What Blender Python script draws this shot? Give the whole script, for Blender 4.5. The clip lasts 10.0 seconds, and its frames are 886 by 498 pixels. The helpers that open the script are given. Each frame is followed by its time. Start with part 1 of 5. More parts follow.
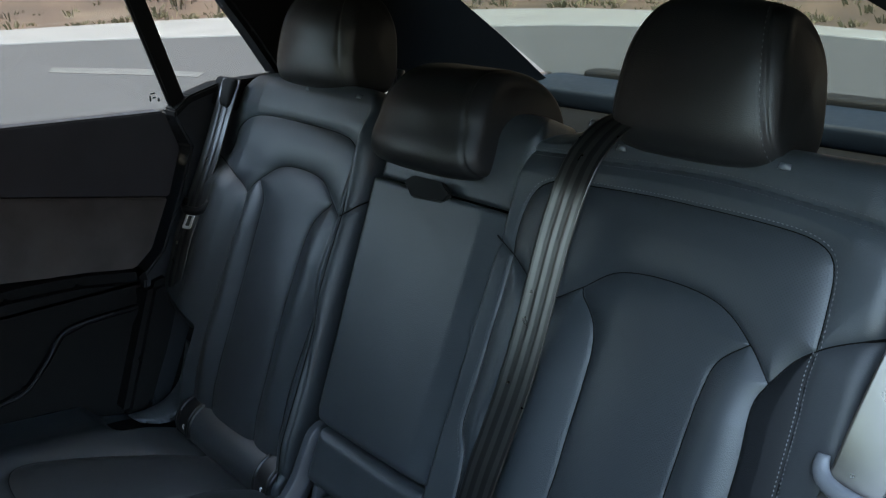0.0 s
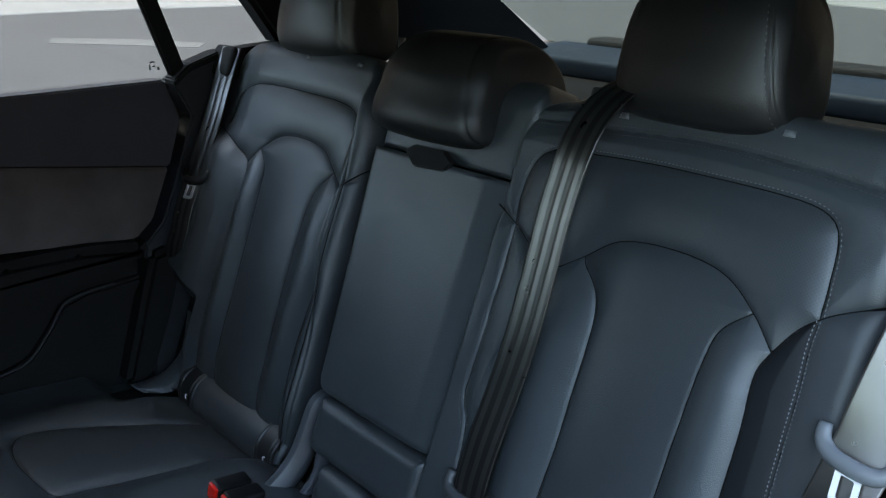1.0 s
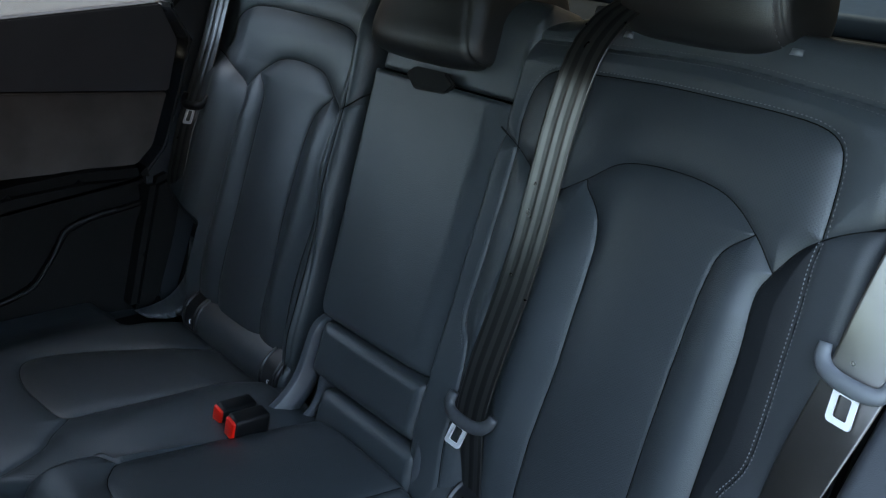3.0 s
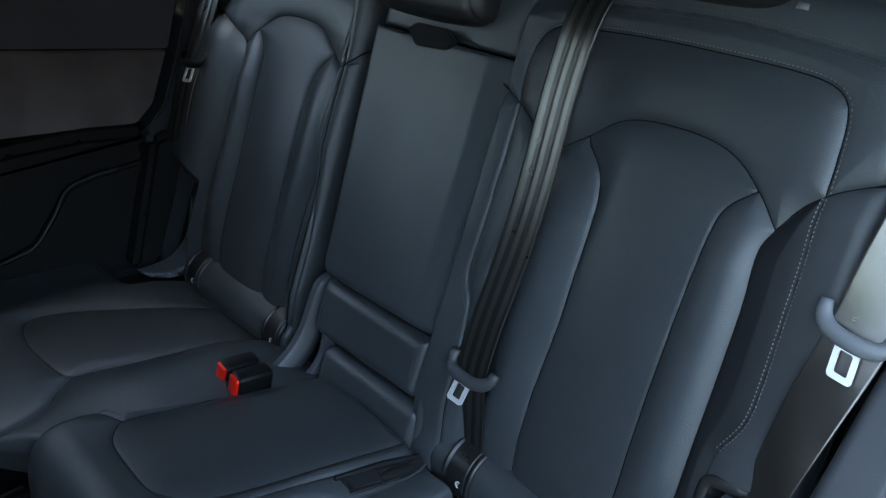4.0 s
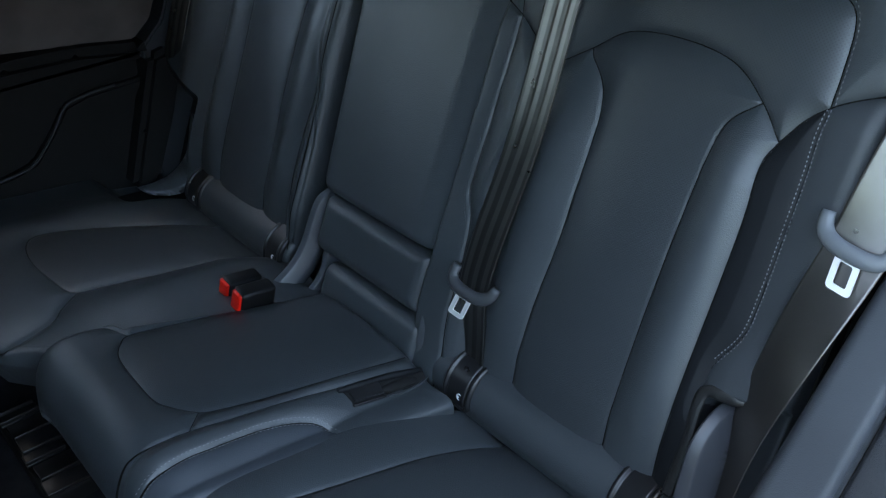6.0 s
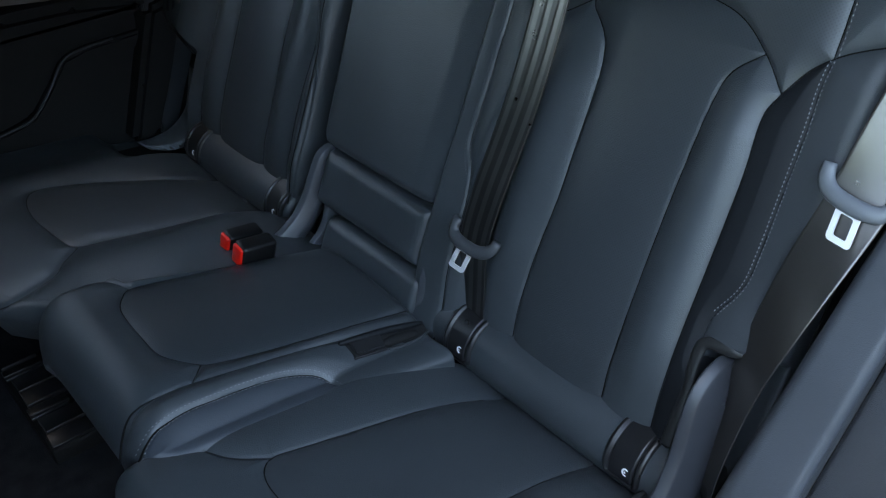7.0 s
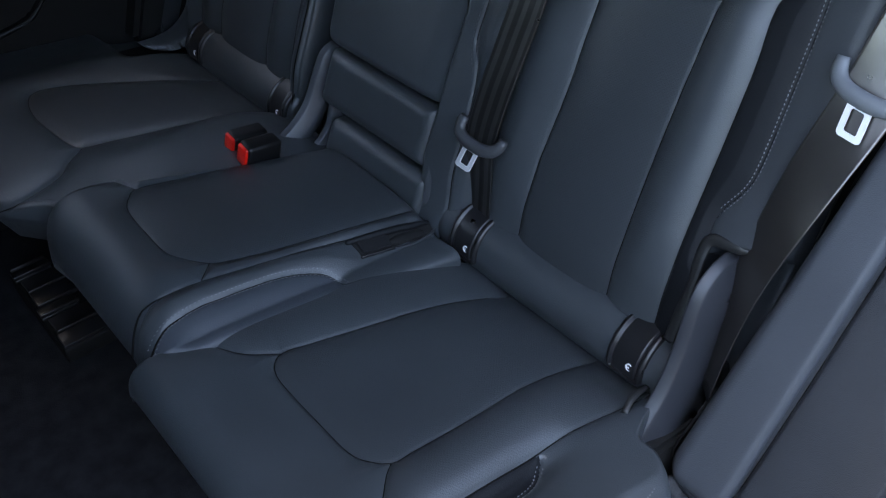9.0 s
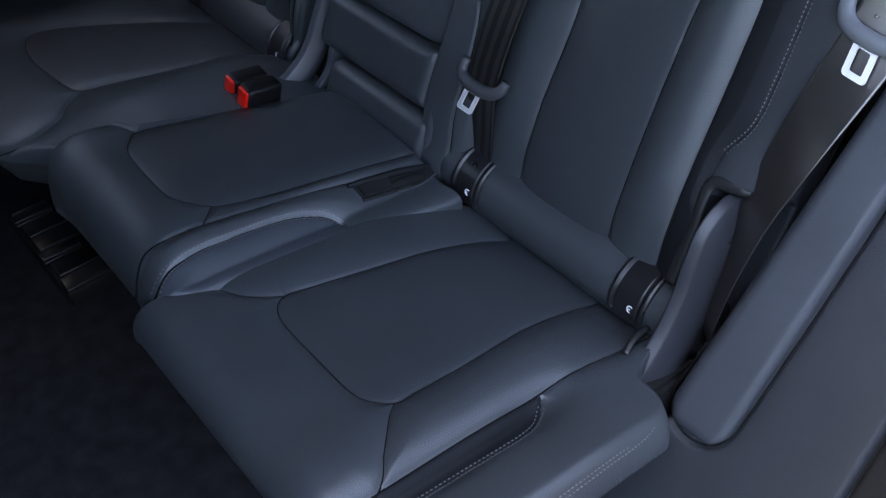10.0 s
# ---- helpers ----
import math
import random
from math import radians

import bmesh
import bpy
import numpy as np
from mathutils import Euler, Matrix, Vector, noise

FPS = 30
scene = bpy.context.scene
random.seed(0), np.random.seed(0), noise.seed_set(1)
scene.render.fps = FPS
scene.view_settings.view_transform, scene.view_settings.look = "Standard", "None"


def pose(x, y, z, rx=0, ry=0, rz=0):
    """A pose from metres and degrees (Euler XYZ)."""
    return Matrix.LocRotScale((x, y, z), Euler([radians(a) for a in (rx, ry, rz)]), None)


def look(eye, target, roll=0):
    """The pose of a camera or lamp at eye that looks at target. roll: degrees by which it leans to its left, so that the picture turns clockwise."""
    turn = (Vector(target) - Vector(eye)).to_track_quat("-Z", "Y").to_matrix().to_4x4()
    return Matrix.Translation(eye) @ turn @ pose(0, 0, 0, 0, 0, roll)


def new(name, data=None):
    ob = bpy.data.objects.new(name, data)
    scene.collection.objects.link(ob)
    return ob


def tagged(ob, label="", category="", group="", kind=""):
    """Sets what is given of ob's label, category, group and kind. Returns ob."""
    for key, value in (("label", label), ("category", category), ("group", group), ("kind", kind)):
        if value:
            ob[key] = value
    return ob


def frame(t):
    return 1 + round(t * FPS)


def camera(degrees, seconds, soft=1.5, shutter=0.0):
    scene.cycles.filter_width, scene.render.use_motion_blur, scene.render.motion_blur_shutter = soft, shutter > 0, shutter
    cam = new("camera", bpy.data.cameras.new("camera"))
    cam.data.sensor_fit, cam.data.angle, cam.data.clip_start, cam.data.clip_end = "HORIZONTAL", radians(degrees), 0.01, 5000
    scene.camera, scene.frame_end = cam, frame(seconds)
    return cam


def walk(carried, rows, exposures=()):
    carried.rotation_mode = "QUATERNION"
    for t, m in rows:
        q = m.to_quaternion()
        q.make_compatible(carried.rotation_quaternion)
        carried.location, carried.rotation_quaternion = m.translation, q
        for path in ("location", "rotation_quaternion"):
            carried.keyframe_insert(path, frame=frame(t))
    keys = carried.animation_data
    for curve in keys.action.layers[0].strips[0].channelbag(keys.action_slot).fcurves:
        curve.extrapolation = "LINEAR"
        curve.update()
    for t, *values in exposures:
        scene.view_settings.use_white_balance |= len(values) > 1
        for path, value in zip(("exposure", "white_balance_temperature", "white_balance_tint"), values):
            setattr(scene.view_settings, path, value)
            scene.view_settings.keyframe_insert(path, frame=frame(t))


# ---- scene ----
cam = camera(50.0, 10.0, soft=1.2)
walk(cam, [
    (0.0, pose(0.9709, -0.5881, 1.5617, 71.033, 2.467, 50.153)),
    (0.5, pose(0.9691, -0.5866, 1.5593, 70.269, 2.441, 50.238)),
    (1.0, pose(0.9676, -0.5848, 1.5563, 69.338, 2.530, 50.271)),
    (1.5, pose(0.9672, -0.5830, 1.5533, 68.483, 2.566, 50.306)),
    (2.0, pose(0.9674, -0.5818, 1.5514, 67.289, 2.628, 50.333)),
    (2.5, pose(0.9678, -0.5814, 1.5499, 66.218, 2.690, 50.377)),
    (4.0, pose(0.9670, -0.5835, 1.5447, 62.679, 2.856, 50.417)),
    (4.5, pose(0.9668, -0.5841, 1.5419, 61.676, 2.860, 50.403)),
    (5.0, pose(0.9676, -0.5850, 1.5400, 60.406, 2.883, 50.411)),
    (5.5, pose(0.9687, -0.5859, 1.5380, 59.277, 2.922, 50.440)),
    (7.0, pose(0.9724, -0.5884, 1.5320, 55.472, 2.991, 50.489)),
    (7.5, pose(0.9727, -0.5911, 1.5307, 54.311, 3.004, 50.525)),
    (8.0, pose(0.9721, -0.5939, 1.5284, 52.896, 3.019, 50.567)),
    (8.5, pose(0.9726, -0.5959, 1.5260, 51.617, 3.050, 50.580)),
    (9.0, pose(0.9746, -0.5979, 1.5239, 49.954, 3.073, 50.567)),
    (9.5, pose(0.9760, -0.6001, 1.5223, 48.460, 3.076, 50.541)),
    (10.0, pose(0.9757, -0.6022, 1.5212, 46.738, 3.102, 50.528)),
], exposures=[(0.0, 3.93, 8150, 2), (5.5, 3.93, 8200, 3), (8.5, 3.86, 8150, 8), (10.0, 3.83, 8050, 16)])

# ------------------------------------------------------------------ light
world = bpy.data.worlds.new("sky")
scene.world = world
world.use_nodes = True
wn = world.node_tree.nodes
wl = world.node_tree.links
sky = wn.new("ShaderNodeTexSky")
sky.sky_type = "NISHITA"
sky.sun_disc = False
sky.sun_elevation = radians(75)
sky.sun_rotation = radians(225)
sky.air_density, sky.dust_density, sky.ozone_density = 1.0, 1.0, 2.0
wn["Background"].inputs["Strength"].default_value = 0.15
wl.new(sky.outputs[0], wn["Background"].inputs["Color"])

sun = new("sun", bpy.data.lights.new("sun", "SUN"))
sun.data.energy = 0.5
sun.data.angle = radians(10)
sun.data.color = (1.0, 0.95, 0.88)
sun.matrix_world = look((-1.9, -1.9, 10.0), (0, 0, 0))

# ------------------------------------------------------------------ materials


def material(name, color, rough=0.5, metal=0.0, grain=0.0, scale=300.0, spread=0.12, blotch=6.0,
             coat=0.0, uv=False, dots=0.0, specular=0.5, sheen=0.0, bands=False):
    """A surface with grain and blotches at two scales; dots is the pitch of a perforation in metres."""
    m = bpy.data.materials.new(name)
    m.use_nodes = True
    n, l = m.node_tree.nodes, m.node_tree.links
    p = n["Principled BSDF"]
    p.inputs["Roughness"].default_value = rough
    p.inputs["Metallic"].default_value = metal
    p.inputs["Specular IOR Level"].default_value = specular
    p.inputs["Coat Weight"].default_value = coat
    p.inputs["Sheen Weight"].default_value = sheen
    tc = n.new("ShaderNodeTexCoord")
    src = tc.outputs["UV"] if uv else tc.outputs["Object"]
    big = n.new("ShaderNodeTexNoise")
    big.inputs["Scale"].default_value = blotch
    big.inputs["Detail"].default_value = 5
    l.new(src, big.inputs["Vector"])
    ramp = n.new("ShaderNodeValToRGB")
    ramp.color_ramp.elements[0].position, ramp.color_ramp.elements[1].position = 0.3, 0.7
    lo, hi = 1 - spread, 1 + spread
    ramp.color_ramp.elements[0].color = (color[0] * lo, color[1] * lo, color[2] * lo, 1)
    ramp.color_ramp.elements[1].color = (color[0] * hi, color[1] * hi, color[2] * hi, 1)
    l.new(big.outputs["Fac"], ramp.inputs["Fac"])
    base = ramp.outputs["Color"]
    mr = n.new("ShaderNodeMapRange")
    mr.inputs["To Min"].default_value, mr.inputs["To Max"].default_value = max(rough - 0.06, 0.02), min(rough + 0.06, 1)
    fine = n.new("ShaderNodeTexNoise")
    fine.inputs["Scale"].default_value = blotch * 9
    l.new(src, fine.inputs["Vector"])
    l.new(fine.outputs["Fac"], mr.inputs["Value"])
    l.new(mr.outputs[0], p.inputs["Roughness"])
    if bands:
        # darker woven bands across the strap
        sep = n.new("ShaderNodeSeparateXYZ")
        l.new(src, sep.inputs[0])
        wave = n.new("ShaderNodeMath")
        wave.operation = "COSINE"
        mul = n.new("ShaderNodeMath")
        mul.operation = "MULTIPLY"
        mul.inputs[1].default_value = 2 * math.pi * 3 / 0.052
        l.new(sep.outputs[0], mul.inputs[0])
        l.new(mul.outputs[0], wave.inputs[0])
        band = n.new("ShaderNodeMapRange")
        band.inputs["From Min"].default_value, band.inputs["From Max"].default_value = -0.2, 0.4
        band.inputs["To Min"].default_value, band.inputs["To Max"].default_value = 0.55, 1.0
        l.new(wave.outputs[0], band.inputs["Value"])
        mb = n.new("ShaderNodeMix")
        mb.data_type, mb.blend_type = "RGBA", "MULTIPLY"
        mb.inputs["Factor"].default_value = 1.0
        l.new(base, mb.inputs["A"])
        l.new(band.outputs[0], mb.inputs["B"])
        base = mb.outputs["Result"]
    height = None
    if grain:
        vor = n.new("ShaderNodeTexVoronoi")
        vor.inputs["Scale"].default_value = scale
        l.new(src, vor.inputs["Vector"])
        bump = n.new("ShaderNodeBump")
        bump.inputs["Strength"].default_value = grain
        bump.inputs["Distance"].default_value = 0.0006
        l.new(vor.outputs["Distance"], bump.inputs["Height"])
        height = bump
    if dots:
        mp = n.new("ShaderNodeMapping")
        mp.inputs["Rotation"].default_value = (0, 0, radians(45))
        mp.inputs["Scale"].default_value = (1 / dots,) * 3
        l.new(src, mp.inputs["Vector"])
        v2 = n.new("ShaderNodeTexVoronoi")
        v2.voronoi_dimensions = "2D"
        v2.inputs["Scale"].default_value = 1.0
        v2.inputs["Randomness"].default_value = 0.0
        l.new(mp.outputs[0], v2.inputs["Vector"])
        hole = n.new("ShaderNodeMapRange")
        hole.inputs["From Min"].default_value, hole.inputs["From Max"].default_value = 0.2, 0.32
        l.new(v2.outputs["Distance"], hole.inputs["Value"])
        mix = n.new("ShaderNodeMix")
        mix.data_type = "RGBA"
        mix.inputs["A"].default_value = (color[0] * 0.82, color[1] * 0.82, color[2] * 0.82, 1)
        l.new(hole.outputs[0], mix.inputs["Factor"])
        l.new(base, mix.inputs["B"])
        base = mix.outputs["Result"]
        b2 = n.new("ShaderNodeBump")
        b2.inputs["Strength"].default_value = 0.12
        b2.inputs["Distance"].default_value = 0.0006
        l.new(hole.outputs[0], b2.inputs["Height"])
        if height:
            l.new(height.outputs[0], b2.inputs["Normal"])
        height = b2
    if height:
        l.new(height.outputs[0], p.inputs["Normal"])
    l.new(base, p.inputs["Base Color"])
    return m


def clear_glass(name, tint):
    m = bpy.data.materials.new(name)
    m.use_nodes = True
    n, l = m.node_tree.nodes, m.node_tree.links
    n.remove(n["Principled BSDF"])
    tr = n.new("ShaderNodeBsdfTransparent")
    tr.inputs[0].default_value = (*tint, 1)
    gl = n.new("ShaderNodeBsdfGlossy")
    gl.inputs["Roughness"].default_value = 0.02
    mx = n.new("ShaderNodeMixShader")
    mx.inputs[0].default_value = 0.03
    l.new(tr.outputs[0], mx.inputs[1])
    l.new(gl.outputs[0], mx.inputs[2])
    l.new(mx.outputs[0], n["Material Output"].inputs["Surface"])
    return m


LEATHER = material("leather", (0.038, 0.0440, 0.0485), 0.35, grain=0.3, scale=900, blotch=7, uv=True)
LEATHER_PERF = material("perforated leather", (0.034, 0.039, 0.043), 0.37, grain=0.25, scale=900, blotch=7, uv=True, dots=0.0030)
LEATHER_PLAIN = material("smooth leather", (0.0135, 0.0135, 0.0135), 0.42, grain=0.25, scale=800, blotch=7, specular=0.5)
THREAD = material("grey thread", (0.15, 0.154, 0.158), 0.7)
# near-black, for strips that put crease shade into colour
SEAM_SHADE = material("seam", (0.005, 0.005, 0.005), 0.9, specular=0.1)
THREAD_DARK = material("dark grey thread", (0.085, 0.087, 0.090), 0.7)
PLASTIC = material("black plastic", (0.006, 0.006, 0.0065), 0.38, grain=0.2, scale=1500, specular=0.3)
PLASTIC_MID = material("dark grey plastic", (0.045, 0.048, 0.052), 0.4, grain=0.15, scale=1500)
PLASTIC_GREY = material("grey plastic", (0.11, 0.12, 0.13), 0.42, grain=0.15, scale=1500)
TRIM = material("grained trim", (0.028, 0.032, 0.037), 0.48, grain=0.25, scale=1600, specular=0.35)
HINGE_PLASTIC = material("satin grey plastic", (0.052, 0.056, 0.063), 0.34, grain=0.15, scale=1600, specular=0.4)
# darker copy of HINGE_PLASTIC: shade put into the colour of one cover
HINGE_SHADED = material("shaded satin grey plastic", (0.026, 0.028, 0.033), 0.36, grain=0.15, scale=1600, specular=0.4)
TRIM_DARK = material("dark soft trim", (0.010, 0.010, 0.010), 0.7, grain=0.3, scale=700, specular=0.15)
CARPET = material("carpet", (0.020, 0.020, 0.022), 0.95, grain=1.0, scale=500, spread=0.3, blotch=30, specular=0.05)
HEADLINER = material("headliner", (0.008, 0.008, 0.0085), 0.95, grain=0.4, scale=600, specular=0.1)
GLOSS = material("glossy black plastic", (0.012, 0.012, 0.013), 0.30)
TRIM_JAMB = material("grained sill trim", (0.025, 0.028, 0.0325), 0.50, grain=0.5, scale=1100, specular=0.35)
WEB = material("belt webbing", (0.15, 0.147, 0.142), 0.30, metal=0.9, grain=0.0, scale=1500, uv=True, bands=True)
WEB_PLAIN = material("smooth belt webbing", (0.135, 0.126, 0.119), 0.30, metal=0.9, grain=0.08, scale=1500, uv=True)
STEEL = material("bright steel", (0.75, 0.75, 0.74), 0.3, metal=1.0)
PALE_STEEL = material("pale steel", (0.92, 0.92, 0.92), 0.55, metal=0.6)
# blue in the base stands in for sky reflected on the sill
SHELF_SKY_TINT = material("sky tinted dark shelf", (0.010, 0.017, 0.027), 0.6, specular=0.15)
WHITE = material("white plastic", (0.8, 0.8, 0.8), 0.35)
RED = material("red button", (0.75, 0.012, 0.006), 0.35)
DOOR_SOFT = material("door upper lining", (0.060, 0.061, 0.068), 0.6, grain=0.3, scale=700, specular=0.3)
DOOR_CLOTH = material("door cloth", (0.11, 0.098, 0.092), 0.9, grain=0.6, scale=900, specular=0.1, spread=0.2, blotch=12)
SIDE_PLAIN = material("plain side leather", (0.031, 0.035, 0.039), 0.45, grain=0.2, scale=900, uv=True, specular=0.4)
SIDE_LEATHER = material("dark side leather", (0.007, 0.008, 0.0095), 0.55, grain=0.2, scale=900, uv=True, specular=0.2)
PAD_VINYL = material("slate padded vinyl", (0.046, 0.052, 0.060), 0.48, grain=0.2, scale=900, uv=True, specular=0.4)
VINYL = material("slate vinyl", (0.040, 0.047, 0.056), 0.5, grain=0.2, scale=900, uv=True)
PAINT = material("dark body paint", (0.02, 0.025, 0.03), 0.25, coat=0.6)
ASPHALT = material("asphalt", (0.037, 0.038, 0.0385), 0.9, grain=0.5, scale=90, blotch=0.6, spread=0.10)
CONCRETE = material("pale gravel", (0.15, 0.147, 0.14), 0.9, grain=0.5, scale=30, blotch=1.2, spread=0.12)
EARTH = material("dry earth", (0.062, 0.038, 0.024), 0.95, grain=0.6, scale=12, blotch=0.8, spread=0.35)
DRY = material("dry grass", (0.125, 0.098, 0.050), 0.9, spread=0.5, blotch=0.9)
ROADPAINT = material("road paint", (0.075, 0.075, 0.073), 0.8, blotch=3)
GLASS = clear_glass("window glass", (0.78, 0.79, 0.795))
GLASS_REAR = clear_glass("rear glass", (0.64, 0.68, 0.66))

# ------------------------------------------------------------------ helpers


def mesh(name, verts, faces, mat, smooth=True, uvs=None):
    me = bpy.data.meshes.new(name)
    me.from_pydata([tuple(v) for v in verts], [], [tuple(f) for f in faces])
    me.materials.append(mat)
    if smooth:
        me.polygons.foreach_set("use_smooth", [True] * len(me.polygons))
    if uvs is not None:
        lay = me.uv_layers.new(name="UVMap")
        idx = np.empty(len(me.loops), dtype=np.int32)
        me.loops.foreach_get("vertex_index", idx)
        lay.data.foreach_set("uv", np.asarray(uvs, dtype=np.float32)[idx].ravel())
    me.update()
    return me


def part(name, me, mat, parent, label=""):
    """Links a mesh, or a bmesh, as one object under a thing or a part."""
    if isinstance(me, bmesh.types.BMesh):
        data = bpy.data.meshes.new(name)
        me.to_mesh(data)
        me.free()
        data.materials.append(mat)
        me = data
    ob = new(name, me)
    ob.parent = parent
    if label:
        ob["label"] = label
    return ob


def thing(name, label, category, group="", kind=""):
    return tagged(new(name), label, category, group, kind)


def spline(pts, step=0.008):
    """Points along a smooth curve through pts, about step apart."""
    p = [np.asarray(q, float) for q in pts]
    p = [2 * p[0] - p[1]] + p + [2 * p[-1] - p[-2]]
    out = []
    for a, b, c, d in zip(p, p[1:], p[2:], p[3:]):
        n = max(2, int(np.linalg.norm(c - b) / step))
        for k in range(n):
            t = k / n
            out.append(0.5 * (2 * b + (c - a) * t + (2 * a - 5 * b + 4 * c - d) * t * t + (3 * b - a - 3 * c + d) * t ** 3))
    out.append(p[-2])
    return np.array(out)


def ease(x):
    x = np.clip(x, 0, 1)
    return x * x * (3 - 2 * x)


def distance(U, V, line):
    """Distance of each point from a line of points."""
    best = np.full(U.shape, 9.0)
    for (ax, ay), (bx, by) in zip(line, line[1:]):
        dx, dy = bx - ax, by - ay
        t = np.clip(((U - ax) * dx + (V - ay) * dy) / (dx * dx + dy * dy + 1e-12), 0, 1)
        best = np.minimum(best, np.hypot(U - ax - t * dx, V - ay - t * dy))
    return best


def axis(lo, hi, r0, r1, d0, d1, step, rake=0.0, rake0=0.0):
    """Positions across a padded panel and how far each lies below its face: round edges, then straight sides."""
    c, d = [], []
    if d0 > r0:
        for k in np.arange(d0, r0, -0.012):
            c.append(lo + rake0 * (k - r0)), d.append(k)
    if r0:
        for a in np.linspace(90, 0, max(4, int(r0 * 1.57 / step)), endpoint=False):
            c.append(lo + r0 - r0 * math.sin(radians(a))), d.append(r0 - r0 * math.cos(radians(a)))
    for k in np.linspace(lo + r0, hi - r1, max(3, int((hi - r1 - lo - r0) / step))):
        c.append(k), d.append(0.0)
    if r1:
        n = max(4, int(r1 * 1.57 / step))
        for a in np.linspace(90 / n, 90, n):
            c.append(hi - r1 + r1 * math.sin(radians(a))), d.append(r1 - r1 * math.cos(radians(a)))
    if d1 > r1:
        for k in np.arange(r1 + 0.012, d1 + 0.001, 0.012):
            c.append(hi - rake * (k - r1)), d.append(k)
    return np.array(c), np.array(d)


class Pad:
    """A padded, upholstered panel: a face of width u and length v in a plane, with rounded edges, seams and stuffing."""

    def __init__(self, origin, along, out, u, v, radius, drop, corner=(0, 0), seams=(), puff=0.006, soft=0.022,
                 height=None, warp=None, step=0.0022, rake=0.0, bend=None, tuck=0.0, tuck_out=0.0):
        self.o, self.s, self.n = Vector(origin), Vector(along), Vector(out)
        self.u, self.v, self.corner = u, v, corner
        self.seams = [(spline(s[0]), *s[1:]) for s in seams]
        self.puff, self.soft, self.height, self.warp = puff, soft, height, warp
        cu, du = axis(u[0], u[1], radius[0], radius[1], drop[0], drop[1], step)
        cv, dv = axis(v[0], v[1], radius[2], radius[3], drop[2], drop[3], step)
        back = axis(v[0], v[1], radius[2], radius[3], drop[2], drop[3], step, rake)[0] - cv
        V, U = np.meshgrid(cv, cu)
        DV, DU = np.meshgrid(dv, du)
        U = self.shape(U, V)
        if bend:
            V = bend(U, V)
        h, near = self.lift(U, V)
        fade = np.exp(-(DU + DV) / 0.02)
        V = V + back[None, :]
        U = U + (axis(u[0], u[1], radius[0], radius[1], drop[0], drop[1], step, tuck_out, tuck)[0] - cu)[:, None]
        self.grid = (U, V, h * fade - np.maximum(DU, DV) - 0.3 * np.minimum(DU, DV), near, step)

    def shape(self, U, V):
        half = (self.u[1] - self.u[0]) / 2
        mid = (self.u[1] + self.u[0]) / 2
        inset = np.zeros_like(V)
        for end, r in ((V - self.v[0], self.corner[0]), (self.v[1] - V, self.corner[1])):
            if r:
                k = np.clip(r - end, 0, r)
                inset = np.maximum(inset, r - np.sqrt(r * r - k * k))
        U = mid + (U - mid) * (half - inset) / half
        return self.warp(U, V) if self.warp else U

    def lift(self, U, V):
        h = self.height(U, V) if self.height else np.zeros_like(U)
        near = np.full(U.shape, 9.0)
        groove = np.zeros_like(U)
        for line, depth, width in self.seams:
            d = distance(U, V, line)
            near = np.minimum(near, d)
            groove = np.maximum(groove, depth * np.exp(-(d / width) ** 2))
        if self.seams:
            h = h + self.puff * (1 - np.exp(-near / self.soft)) - groove
        return h, near

    def point(self, u, v, raise_by=0.0):
        h, _ = self.lift(np.array([[u]]), np.array([[v]]))
        return self.o + Vector((u, 0, 0)) + self.s * v + self.n * (float(h[0, 0]) + raise_by)

    def flat(self, u, v, h):
        return self.o + Vector((u, 0, 0)) + self.s * float(v) + self.n * float(h)

    def build(self, parent, regions):
        """One mesh for each region between the seams. regions: name, u, v, material, label; the first is the parent of the rest."""
        U, V, H, near, step = self.grid
        nu, nv = U.shape
        X = self.o.x + U + self.n.x * H
        Y = self.o.y + self.s.y * V + self.n.y * H
        Z = self.o.z + self.s.z * V + self.n.z * H
        cu = (U[1:, 1:] + U[:-1, :-1]) / 2
        cv = (V[1:, 1:] + V[:-1, :-1]) / 2
        wall = np.minimum(near[1:, 1:], near[:-1, :-1]) < step * 1.25
        lab = np.full(cu.shape, -1)
        for k, r in enumerate(regions):
            d = np.hypot(cu - r[1], cv - r[2])
            lab[np.unravel_index(np.argmin(d), d.shape)] = k
        for block in (wall, np.zeros_like(wall)):
            while True:
                free = (lab < 0) & ~block
                got = lab.copy()
                for ax, sh in ((0, 1), (0, -1), (1, 1), (1, -1)):
                    r = np.roll(lab, sh, ax)
                    edge = [slice(None), slice(None)]
                    edge[ax] = 0 if sh == 1 else -1
                    r[tuple(edge)] = -1
                    take = free & (r >= 0) & (got < 0)
                    got[take] = r[take]
                if (got == lab).all():
                    break
                lab = got
        lab[lab < 0] = 0
        P = np.stack([X.ravel(), Y.ravel(), Z.ravel()], 1)
        T = np.stack([U.ravel(), V.ravel()], 1)
        I = np.arange(nu * nv).reshape(nu, nv)
        Q = np.stack([I[:-1, :-1], I[1:, :-1], I[1:, 1:], I[:-1, 1:]], -1)
        first = None
        flip = (self.s.cross(self.n)).x < 0
        for k, (name, _, _, mat, label) in enumerate(regions):
            q = Q[lab == k]
            if not len(q):
                continue
            if flip:
                q = q[:, ::-1]
            used, inv = np.unique(q, return_inverse=True)
            me = mesh(name, P[used], inv.reshape(q.shape), mat, uvs=T[used])
            ob = part(name, me, mat, first or parent, label)
            first = first or ob
        return first


